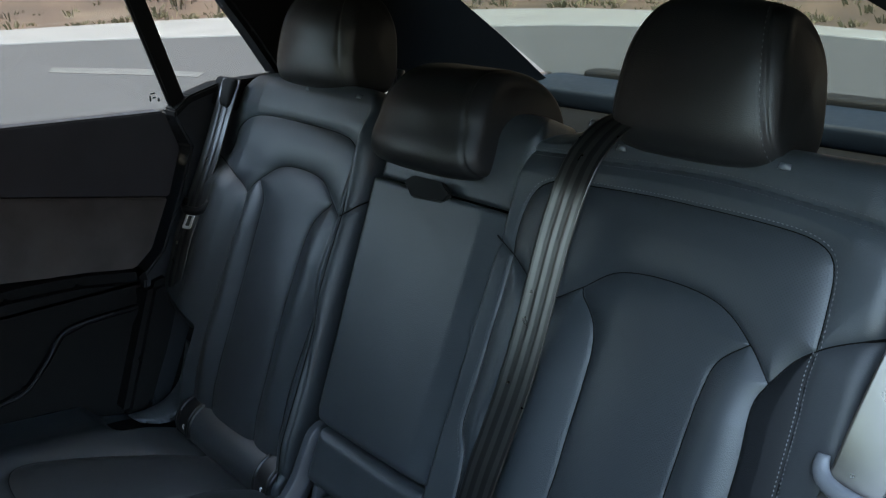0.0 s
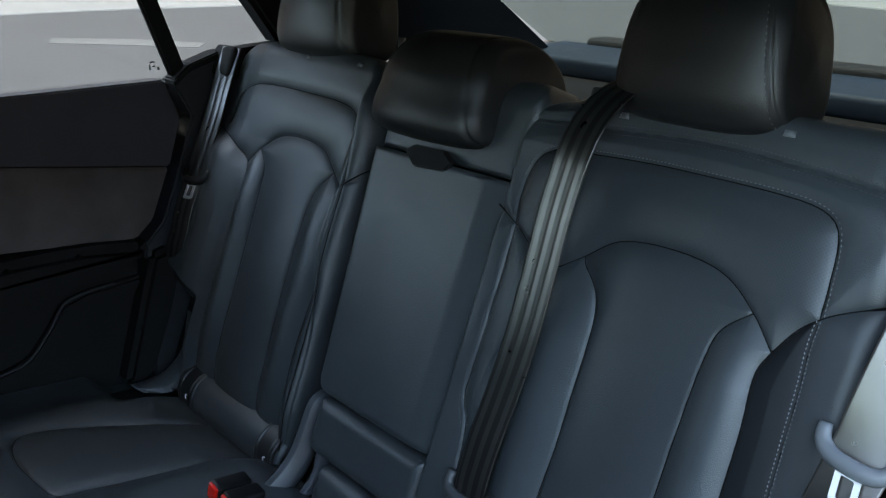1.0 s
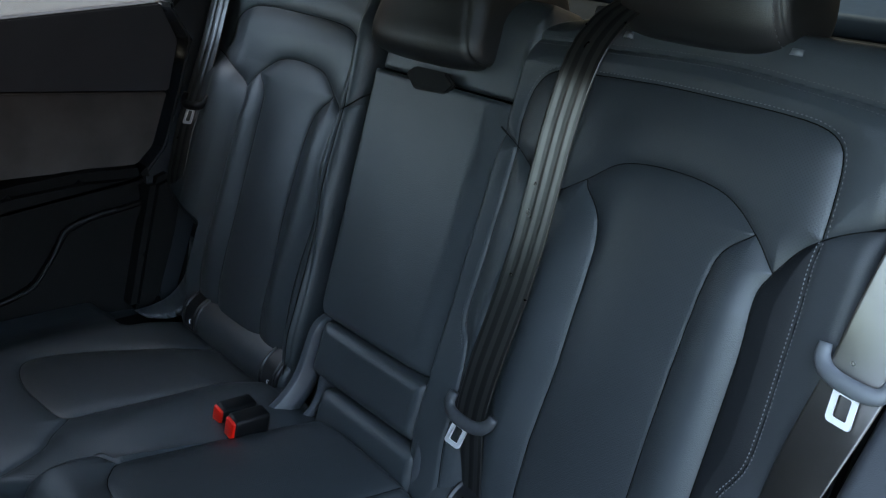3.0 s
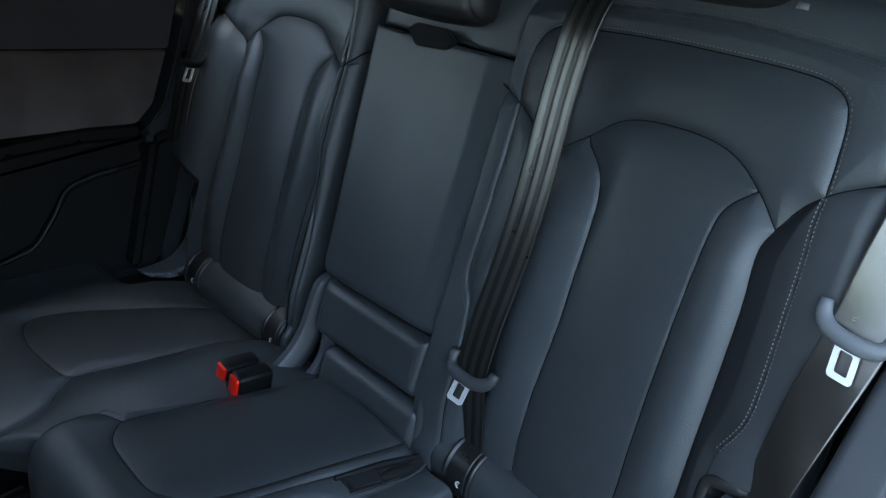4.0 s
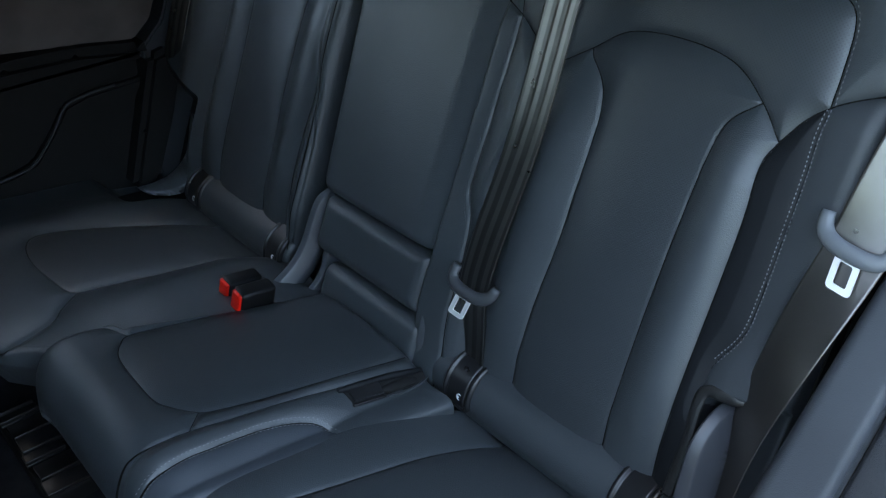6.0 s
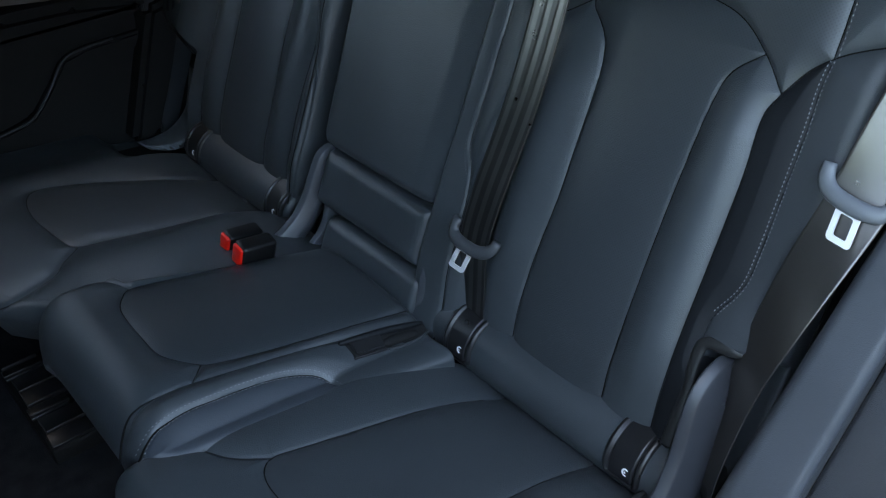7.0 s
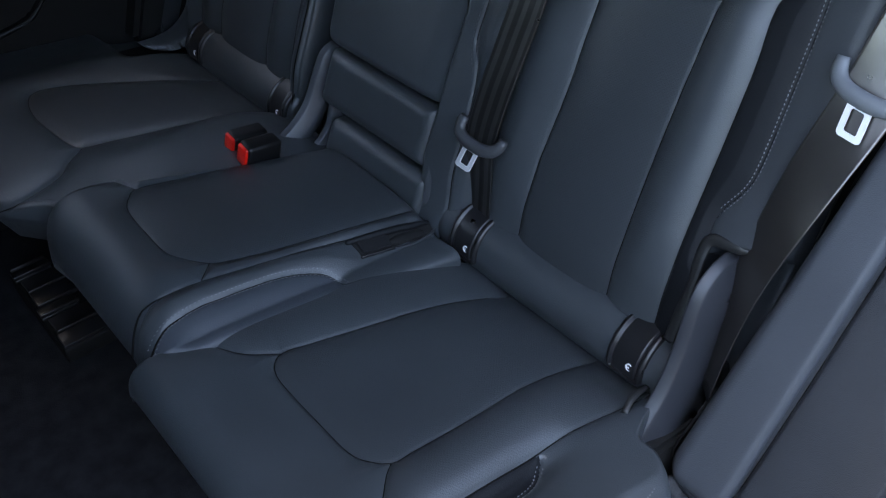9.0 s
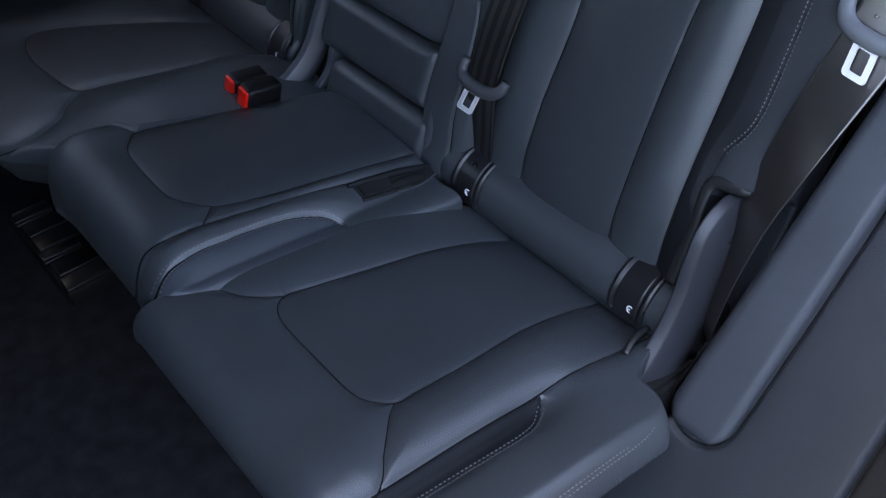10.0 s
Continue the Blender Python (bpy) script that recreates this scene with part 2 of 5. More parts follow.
def stitches(pad, line, parent, offset=0.0, pitch=0.0052, mat=None, label="pale grey stitching", sink=0.0):
    """A row of short threads along a seam."""
    pts = spline(line, 0.003)
    seg = np.r_[0, np.cumsum(np.linalg.norm(np.diff(pts, axis=0), axis=1))]
    verts, faces, spots = [], [], []
    for s in np.arange(pitch / 2, seg[-1], pitch):
        u, v = np.interp(s, seg, pts[:, 0]), np.interp(s, seg, pts[:, 1])
        u2, v2 = np.interp(s + 0.002, seg, pts[:, 0]), np.interp(s + 0.002, seg, pts[:, 1])
        u1, v1 = np.interp(s - 0.002, seg, pts[:, 0]), np.interp(s - 0.002, seg, pts[:, 1])
        tu, tv = u2 - u1, v2 - v1
        ln = math.hypot(tu, tv) + 1e-9
        tu, tv = tu / ln, tv / ln
        spots.append((u - tv * offset, v + tu * offset, tu, tv))
    spots = np.array(spots)
    level = pad.lift(spots[:, :1], spots[:, 1:2])[0][:, 0]
    for (u, v, tu, tv), h in zip(spots.tolist(), level):
        c = pad.flat(u, v, h + 0.0004 + sink)
        t = (Vector((tu, 0, 0)) + pad.s * tv) * (pitch * 0.36)
        w = t.normalized().cross(pad.n) * 0.0008
        k = len(verts)
        verts += [c - t, c + w, c + t, c - w, c + pad.n * 0.0008, c - pad.n * 0.001]
        faces += [(k, k + 1, k + 4), (k + 1, k + 2, k + 4), (k + 2, k + 3, k + 4), (k + 3, k, k + 4)]
    ob = part("stitching", mesh("stitching", verts, faces, mat or THREAD, smooth=False), None, parent, label)
    ob["kind"] = "stuff"
    return ob


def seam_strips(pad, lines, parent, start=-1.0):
    """A dark strip along each seam that paints the shade of its crease."""
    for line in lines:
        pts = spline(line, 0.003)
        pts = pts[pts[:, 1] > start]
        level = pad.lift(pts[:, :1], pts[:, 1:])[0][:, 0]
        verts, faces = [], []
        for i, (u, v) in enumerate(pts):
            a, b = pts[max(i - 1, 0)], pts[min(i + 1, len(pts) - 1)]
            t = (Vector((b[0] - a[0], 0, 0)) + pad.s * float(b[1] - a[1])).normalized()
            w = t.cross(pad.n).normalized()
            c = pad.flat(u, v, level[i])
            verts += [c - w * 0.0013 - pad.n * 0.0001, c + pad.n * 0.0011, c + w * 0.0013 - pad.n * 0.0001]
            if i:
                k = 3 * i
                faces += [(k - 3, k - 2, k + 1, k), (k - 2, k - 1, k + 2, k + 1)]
        part("seam", mesh("seam", verts, faces, SEAM_SHADE), None, parent, "dark strip painting the shade of a seam")


def box(size, at, bevel=0.006, turn=None, segments=3):
    """A bevelled box as a bmesh."""
    bm = bmesh.new()
    bmesh.ops.create_cube(bm, size=1.0)
    bmesh.ops.scale(bm, vec=size, verts=bm.verts)
    if bevel:
        bmesh.ops.bevel(bm, geom=bm.edges[:] + bm.verts[:], offset=bevel, segments=segments, affect="EDGES", profile=0.5)
    m = Matrix.Translation(at)
    if turn is not None:
        m = m @ turn.to_4x4()
    bmesh.ops.transform(bm, matrix=m, verts=bm.verts)
    for f in bm.faces:
        f.smooth = True
    return bm


def sweep(path, section, close=True):
    """verts, faces of a closed section (list of offsets (side, up)) carried along path rows of (centre, side, up)."""
    verts, faces = [], []
    n = len(section)
    for c, a, b in path:
        verts += [c + a * s + b * u for s, u in section]
    for i in range(len(path) - 1):
        for j in range(n):
            k = (j + 1) % n
            faces.append((i * n + j, i * n + k, (i + 1) * n + k, (i + 1) * n + j))
    if close:
        faces.append(tuple(range(n))[::-1])
        faces.append(tuple(range((len(path) - 1) * n, len(path) * n)))
    return verts, faces


def prism(outline, axis_vec, depth, bevel=0.003):
    """A bevelled slab: a flat outline of 3D points pushed out along axis_vec."""
    bm = bmesh.new()
    vs = [bm.verts.new(p) for p in outline]
    f = bm.faces.new(vs)
    r = bmesh.ops.extrude_face_region(bm, geom=[f])
    bmesh.ops.translate(bm, vec=Vector(axis_vec) * depth, verts=[g for g in r["geom"] if isinstance(g, bmesh.types.BMVert)])
    bmesh.ops.recalc_face_normals(bm, faces=bm.faces[:])
    if bevel:
        bmesh.ops.bevel(bm, geom=bm.edges[:], offset=bevel, segments=2, affect="EDGES")
    return bm


def ribbon(rows, mat=None, thick=0.0016):
    """Belt webbing: rows of (centre, half-width vector, normal), with woven ridges; uv across and along."""
    prof = []
    cols = 25
    for k in range(cols):
        a = -1 + 2 * k / (cols - 1)
        ridge = 0.0 if mat else 0.00035 * (1 if abs(abs(a) - 0.33) > 0.1 else -0.6)
        prof.append((a, thick / 2 + ridge))
    prof += [(a, -thick / 2) for a, _ in prof[::-1]]
    path = [(Vector(c), Vector(w), Vector(n).normalized()) for c, w, n in rows]
    uvs = []
    run = 0.0
    for i, (c, w, n) in enumerate(path):
        run += (c - path[i - 1][0]).length if i else 0.0
        uvs += [(a * w.length, run) for a, _ in prof]
    v, f = sweep(path, prof)
    return mesh("webbing", v, [q[::-1] for q in f], mat or WEB, uvs=uvs)


def belt_rows(points, half, normal, step=0.015, hold=0.0):
    """Rows for ribbon() along a smooth centre line; half: half-width vector and normal at its two ends."""
    line = spline(points, step)
    out = []
    for i, c in enumerate(line):
        t = max(0.0, i / (len(line) - 1) - hold) / (1 - hold)
        t = t * t * (3 - 2 * t)
        d = Vector(line[min(i + 1, len(line) - 1)] - line[max(i - 1, 0)]).normalized()
        nn = Vector(normal[0]).lerp(Vector(normal[1]), t)
        nn = (nn - d * nn.dot(d)).normalized()
        w = nn.cross(d).normalized() * half
        out.append((c, w if w.x > 0 else -w, nn))
    return out


def tongue(belt, at, across, down, out, s=1.0, metal=None, cover=None, label=""):
    """The plastic cover and metal tongue of a belt. across, down, out: unit vectors."""
    at, a, d, o = Vector(at), Vector(across).normalized(), Vector(down).normalized(), Vector(out).normalized()
    m = Matrix((a, d, o)).transposed()
    path = []
    for x, y, z in ((-0.034, -0.016, 0.0), (-0.033, -0.004, 0.002), (-0.026, 0.005, 0.004), (-0.012, 0.009, 0.006),
                    (0.012, 0.009, 0.006), (0.026, 0.005, 0.004), (0.033, -0.004, 0.002), (0.034, -0.016, 0.0)):
        path.append(at + a * x * s + d * y * s + o * z * s)
    line = spline(path, 0.004)
    rows = []
    for i, c in enumerate(line):
        t = Vector(line[min(i + 1, len(line) - 1)] - line[max(i - 1, 0)]).normalized()
        k = 1 - 0.25 * abs(2 * i / (len(line) - 1) - 1) ** 4
        rows.append((Vector(c), t.cross(o).normalized() * 0.0085 * s * k, o * 0.0065 * s * k))
    sec = [(math.cos(q) * (1.0 if abs(math.cos(q)) > .7 else 1), math.sin(q)) for q in np.linspace(0, 2 * math.pi, 12, endpoint=False)]
    v, f = sweep(rows, sec)
    part("tongue_cover", mesh("tongue_cover", v, f, cover or PLASTIC_GREY), None, belt, label or "grey plastic tongue cover")
    # plate with a window
    bm = bmesh.new()

    def ring(w, h, r, cy, z):
        vs = []
        for sx, sy, q0 in ((1, 1, 0), (-1, 1, 90), (-1, -1, 180), (1, -1, 270)):
            for q in (0, 30, 60, 90):
                an = radians(q0 + q)
                p = at + a * (sx * (w - r) + r * math.cos(an)) * s + d * (cy + sy * (h - r) + r * math.sin(an)) * s + o * z * s
                vs.append(bm.verts.new(p))
        return vs
    layers = [(ring(0.0125, 0.0175, 0.004, 0.029, z), ring(0.0068, 0.0105, 0.002, 0.030, z)) for z in (0.003, 0.0055)]
    n = 16
    for k in range(n):
        j = (k + 1) % n
        (o0, i0), (o1, i1) = layers
        bm.faces.new((o1[k], o1[j], i1[j], i1[k]))
        bm.faces.new((o0[j], o0[k], i0[k], i0[j]))
        bm.faces.new((o0[k], o0[j], o1[j], o1[k]))
        bm.faces.new((i0[j], i0[k], i1[k], i1[j]))
    bmesh.ops.recalc_face_normals(bm, faces=bm.faces[:])
    part("tongue_plate", bm, metal or PALE_STEEL, belt, "bright metal tongue with a window")


# ------------------------------------------------------------------ the seat frame of reference
LEAN = radians(25)
B_ALONG = (0, math.sin(LEAN), math.cos(LEAN))
B_OUT = (0, -math.cos(LEAN), math.sin(LEAN))
B_ORIGIN = (0, 0.03, 0.78)
RISE = radians(7)
C_ALONG = (0, -math.cos(RISE), math.sin(RISE))
C_OUT = (0, math.sin(RISE), math.cos(RISE))
C_ORIGIN = (0, -0.03, 0.72)


def lifted(o, n, h):
    return tuple(a + b * h for a, b in zip(o, n))


def on_back(u, v, h=0.0):
    return Vector(B_ORIGIN) + Vector((u, 0, 0)) + Vector(B_ALONG) * v + Vector(B_OUT) * h


def on_cushion(u, v, h=0.0):
    return Vector(C_ORIGIN) + Vector((u, 0, 0)) + Vector(C_ALONG) * v + Vector(C_OUT) * h


DEEP, FINE = (0.007, 0.0042), (0.003, 0.003)


def outer_backrest(parent, sign, centre, inner, outer, crown=0.61, corner=0.045):
    """The backrest of an outer seat. sign +1: its door side lies at +x."""
    def q(*pts):
        return [(centre + sign * a, b) for a, b in pts]
    shoulder = q((-0.212, 0.415), (-0.217, 0.44), (-0.216, 0.475), (-0.204, 0.503), (-0.178, 0.517), (-0.14, 0.522), (-0.055, 0.526),
                 (0.02, 0.526), (0.09, 0.525), (0.142, 0.521), (0.168, 0.510), (0.178, 0.490), (0.182, 0.455), (0.184, 0.416))
    arch = q((-0.149, 0.376), (-0.110, 0.403), (-0.066, 0.432), (0.002, 0.440), (0.069, 0.432), (0.118, 0.402), (0.149, 0.371))
    wing = q((0.149, 0.371), (0.165, 0.398), (0.184, 0.416), (0.21, 0.432), (0.262, 0.455))
    left = q((-0.110, 0.403), (-0.105, 0.393), (-0.090, 0.380), (-0.077, 0.363), (-0.069, 0.335), (-0.067, 0.296), (-0.067, 0.241), (-0.067, 0.179), (-0.071, 0.119), (-0.073, 0.065), (-0.073, -0.09))
    right = q((0.118, 0.402), (0.090, 0.375), (0.082, 0.340), (0.078, 0.26), (0.076, 0.17), (0.076, 0.08), (0.076, -0.09))
    bolster = q((0.149, 0.371), (0.141, 0.345), (0.145, 0.29), (0.146, 0.21), (0.146, 0.11), (0.148, -0.09))
    if sign < 0:
        shoulder = q((-0.172, 0.40), (-0.166, 0.44), (-0.150, 0.474), (-0.120, 0.503), (-0.077, 0.513), (0.007, 0.516), (0.137, 0.516), (0.205, 0.508), (0.243, 0.492), (0.254, 0.472), (0.249, 0.43))
        wing = q((0.149, 0.371), (0.170, 0.384), (0.221, 0.405), (0.30, 0.425))
    top = q((-0.26, 0.548), (-0.12, 0.556), (-0.03, 0.561), (0.044, 0.561), (0.111, 0.556), (0.16, 0.552), (0.212, 0.546), (0.27, 0.535))
    side = q((-0.212, 0.415), (-0.211, 0.31), (-0.212, 0.23), (-0.211, 0.187), (-0.195, 0.155), (-0.188, 0.09), (-0.185, -0.09))
    if sign < 0:
        side = q((-0.172, 0.40), (-0.172, 0.30), (-0.176, 0.20), (-0.185, 0.13), (-0.185, -0.09))
    diag = q((-0.25, 0.432), (-0.212, 0.415), (-0.19, 0.402), (-0.149, 0.376))
    tuck = q((-0.149, 0.376), (-0.153, 0.33), (-0.154, 0.225), (-0.148, 0.11), (-0.155, -0.09))
    outs = q((0.184, 0.416), (0.183, 0.387), (0.186, 0.348), (0.188, 0.290), (0.190, 0.226), (0.188, 0.182), (0.172, 0.146), (0.168, 0.125), (0.170, 0.09))

    def lift(U, V):
        x = (U - centre) * sign
        foot = ease(V / 0.10)
        h = 0.011 * np.exp(-((x + 0.118) / 0.036) ** 2) * np.clip((0.40 - V) / 0.1, 0, 1) * foot
        h += 0.012 * np.exp(-((x - 0.116) / 0.036) ** 2) * np.clip((0.42 - V) / 0.1, 0, 1) * foot
        h -= 0.006 * np.clip((x - 0.190) / 0.05, 0, 1)
        high = ease((V - 0.20) / 0.1)
        k = np.clip((-0.150 + 0.014 * high - x) / (0.042 - 0.008 * high), 0, 1)
        h += 0.022 * k * k * (3 - 2 * k) * np.clip((0.60 - V) / 0.08, 0, 1)
        if sign < 0:
            h += 0.026 * ease((x - 0.146) / 0.09) * ease((0.46 - V) / 0.1)
        h -= 0.006 * np.clip((V - 0.53) / 0.05, 0, 1)
        h -= 0.045 * np.clip((x - 0.176) / 0.008, 0, 1) * np.clip((0.112 + 0.3 * (x - 0.176) - V) / 0.014, 0, 1) ** 2
        h -= 0.012 * ease((0.035 - V) / 0.08)
        return h + 0.006 * np.exp(-((V - 0.22) / 0.12) ** 2) * np.exp(-(x / 0.06) ** 2)

    def outline(U, V):
        # the far seat's back narrows above its hinge
        if sign > 0:
            return U
        x = (U - centre) * sign
        k = ease((0.150 - V) / 0.05)
        return centre + sign * np.where(x > 0.14, 0.14 + (x - 0.14) * (1 - 0.62 * k), x)

    def crest(U, V):
        # the top edge falls towards the inner corner
        x = (U - centre) * sign
        return V - 0.024 * ease((-0.13 - x) / 0.09) * ease((V - 0.545) / 0.05)

    seams = [(shoulder, 0.0008, 0.002), (arch, 0.0008, 0.002), (wing, 0.0008, 0.002), (left, 0.0008, 0.002), (right, 0.0008, 0.002),
             (bolster, 0.0008, 0.002)] + ([(outs, 0.0012, 0.0014), (top, 0.0014, 0.0017)] if sign > 0 else []) + [(side, 0.0014, 0.0017), (diag, 0.0008, 0.002), (tuck, 0.0008, 0.002)]
    lo, hi = min(inner, outer), max(inner, outer)
    pad = Pad(B_ORIGIN, B_ALONG, B_OUT, (lo, hi), (-0.085, crown), (0.012, 0.03, 0.02, 0.032), (0.09, 0.12, 0.05, 0.10),
              corner=(0.0, corner), seams=seams, puff=0.0075, soft=0.016, height=lift, step=0.0016, warp=outline, bend=crest if sign > 0 else None)
    p = centre

    def s(x):
        return p + sign * x
    regions = [
        ("backrest", s(0.0), crown - 0.02, LEATHER, "black leather backrest with grey stitching"),
        ("shoulder_panel", s(0.03), 0.48, LEATHER_PERF, "perforated black leather panel"),
        ("centre_panel", s(0.0), 0.25, LEATHER_PERF, "perforated black leather panel"),
        ("inner_bolster", s(-0.12), 0.25, LEATHER, ""),
        ("outer_bolster", s(0.11), 0.20, LEATHER, ""),
        # much darker base on the +x seat only; the other keeps LEATHER
        ("side_panel", s(0.168), 0.30, SIDE_LEATHER if sign > 0 else LEATHER, "darker side panel" if sign > 0 else ""),
        ("inner_side", s(-0.178), 0.25, LEATHER, ""),
        ("inner_edge", s(-0.228 if sign > 0 else -0.190), 0.25, LEATHER, ""),
    ]
    if sign > 0:
        regions += [("upper_band", s(0.0), 0.545, LEATHER, ""), ("outer_side", s(0.215), 0.30, SIDE_PLAIN, "")]
    first = pad.build(parent, regions)
    if sign > 0:
        flap = spline(q((0.176, -0.01), (0.174, 0.05), (0.171, 0.098), (0.176, 0.112), (0.190, 0.116), (0.212, 0.119), (0.222, 0.119)), 0.002)
        rows = []
        for i, (u, v) in enumerate(flap):
            a, b = pad.point(*flap[max(i - 1, 0)]), pad.point(*flap[min(i + 1, len(flap) - 1)])
            e = min(1.0, (len(flap) - 1 - i) / 8)
            level = 0.004 - 0.006 * min(max((u - centre - 0.190) / 0.05, 0), 1) - 0.004 * (1 - e)
            rows.append((on_back(u, v, level), (b - a).normalized().cross(Vector(B_OUT)) * (0.0035 + 0.0035 * e), Vector(B_OUT) * 0.0032))
        vv, ff = sweep(rows, [(math.cos(k), math.sin(k)) for k in np.linspace(0, 2 * math.pi, 10, endpoint=False)])
        part("flap_edge", mesh("flap_edge", vv, ff, LEATHER_PLAIN), None, first, "folded leather edge")
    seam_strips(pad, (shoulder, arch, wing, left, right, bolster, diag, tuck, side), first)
    if sign < 0:
        return pad
    stitches(pad, top, first, 0.0052, mat=THREAD_DARK)
    stitches(pad, top, first, -0.0052, mat=THREAD_DARK)
    stitches(pad, shoulder[2:], first, 0.0042 * sign)
    stitches(pad, outs[:-2], first, 0.0024, pitch=0.0046)
    stitches(pad, outs[:-2], first, -0.0024, pitch=0.0046)
    stitches(pad, side[:5], first, 0.005, mat=THREAD_DARK, sink=0.0004)
    stitches(pad, side[:5], first, -0.005, mat=THREAD_DARK, sink=0.0004)
    return pad


def roll(parent, x0, x1, covers):
    """The padded roll between backrest and cushion, with its child seat anchor covers at the x of covers."""
    cy, cz, r = 0.037, 0.7205, 0.045
    xs = np.r_[x0 + 0.0, x0 + 0.004, x0 + 0.012, np.linspace(x0 + 0.02, x1 - 0.02, 40), x1 - 0.012, x1 - 0.004, x1]
    an = np.radians(np.linspace(60, 330, 48))
    verts, faces, uvs = [], [], []
    for x in xs:
        e = min(x - x0, x1 - x, 0.02) / 0.02
        k = r * (0.70 + 0.30 * math.sqrt(max(0, 1 - (1 - e) ** 2)))
        for q in an:
            verts.append((x, cy + k * math.cos(q), cz + k * math.sin(q)))
            uvs.append((x, q * r))
    n = len(an)
    for i in range(len(xs) - 1):
        for j in range(n - 1):
            faces.append((i * n + j, (i + 1) * n + j, (i + 1) * n + j + 1, i * n + j + 1))
    faces += [tuple(range(n)), tuple(range((len(xs) - 1) * n, len(xs) * n))[::-1]]
    body = part("lower_roll", mesh("lower_roll", verts, faces, LEATHER, uvs=uvs), None, parent, "padded black leather roll")
    for x in covers:
        anchor_cover(body, x, cy, cz, r)
    return body


def anchor_cover(parent, x, cy, cz, r):
    """A black plastic cover on the roll: a rounded housing with a sunk bed, a flap and a white round symbol."""
    def patch(name, half, q0, q1, height, label, round_end=0.012):
        xs = np.r_[-half, -half + 0.0004, np.linspace(-half + 0.001, half - 0.001, 44), half - 0.0004, half]
        qs = np.linspace(q0, q1, 70)
        verts, faces = [], []
        for q in qs:
            left = radians(q1 - q) * r
            k = max(0.0, round_end - left)
            w = (half - (round_end - math.sqrt(max(0.0, round_end ** 2 - k * k)))) / half
            for dx in xs:
                edge = min(half - abs(dx), left)
                rr = r + height(dx * w, min((half - abs(dx)) * w, left))
                if edge <= 0:
                    rr = r - 0.004
                verts.append((x + dx * w, cy + rr * math.cos(radians(q)), cz + rr * math.sin(radians(q))))
        n = len(xs)
        for i in range(len(qs) - 1):
            for j in range(n - 1):
                faces.append((i * n + j, i * n + j + 1, (i + 1) * n + j + 1, (i + 1) * n + j))
        return part(name, mesh(name, verts, faces, GLOSS), None, parent, label)

    def step(a):
        a = min(max(a, 0.0), 1.0)
        return a * a * (3 - 2 * a)
    patch("anchor_cover", 0.0265, 84, 193, lambda dx, e: 0.0045 * math.sqrt(1 - (1 - min(e / 0.005, 1)) ** 2) - 0.0035 * step((e - 0.006) / 0.002), "black plastic anchor cover")
    patch("anchor_flap", 0.0175, 92, 185, lambda dx, e: 0.0038 * math.sqrt(1 - (1 - min(e / 0.003, 1)) ** 2), "black plastic flap", 0.006)
    q = radians(166)
    c = Vector((x + 0.008, cy + (r + 0.004) * math.cos(q), cz + (r + 0.004) * math.sin(q)))
    nrm = Vector((0, math.cos(q), math.sin(q)))
    up = Vector((0, -math.sin(q), math.cos(q)))
    V, F = [], []
    for k in range(24):
        a = radians(60 + k * 11)
        wide = 0.0022 * math.sin(math.pi * (k + 0.4) / 24.4)
        for rr, h in ((0.0045, -0.001), (0.0045, 0.0006), (0.0045 - wide, 0.0006), (0.0045 - wide, -0.001)):
            V.append(c + Vector((1, 0, 0)) * rr * math.cos(a) + up * rr * math.sin(a) + nrm * h)
    for k in range(23):
        for j in range(3):
            F.append((k * 4 + j, (k + 1) * 4 + j, (k + 1) * 4 + j + 1, k * 4 + j + 1))
    k = len(V)
    V += [c + nrm * 0.0006] + [c + (Vector((1, 0, 0)) * math.cos(a) + up * math.sin(a)) * 0.0014 + nrm * 0.0006 for a in np.linspace(0, 2 * math.pi, 12, endpoint=False)]
    F += [(k, k + 1 + j, k + 1 + (j + 1) % 12) for j in range(12)]
    part("anchor_symbol", mesh("anchor_symbol", V, F, WHITE, smooth=False), None, parent, "white round anchor symbol")


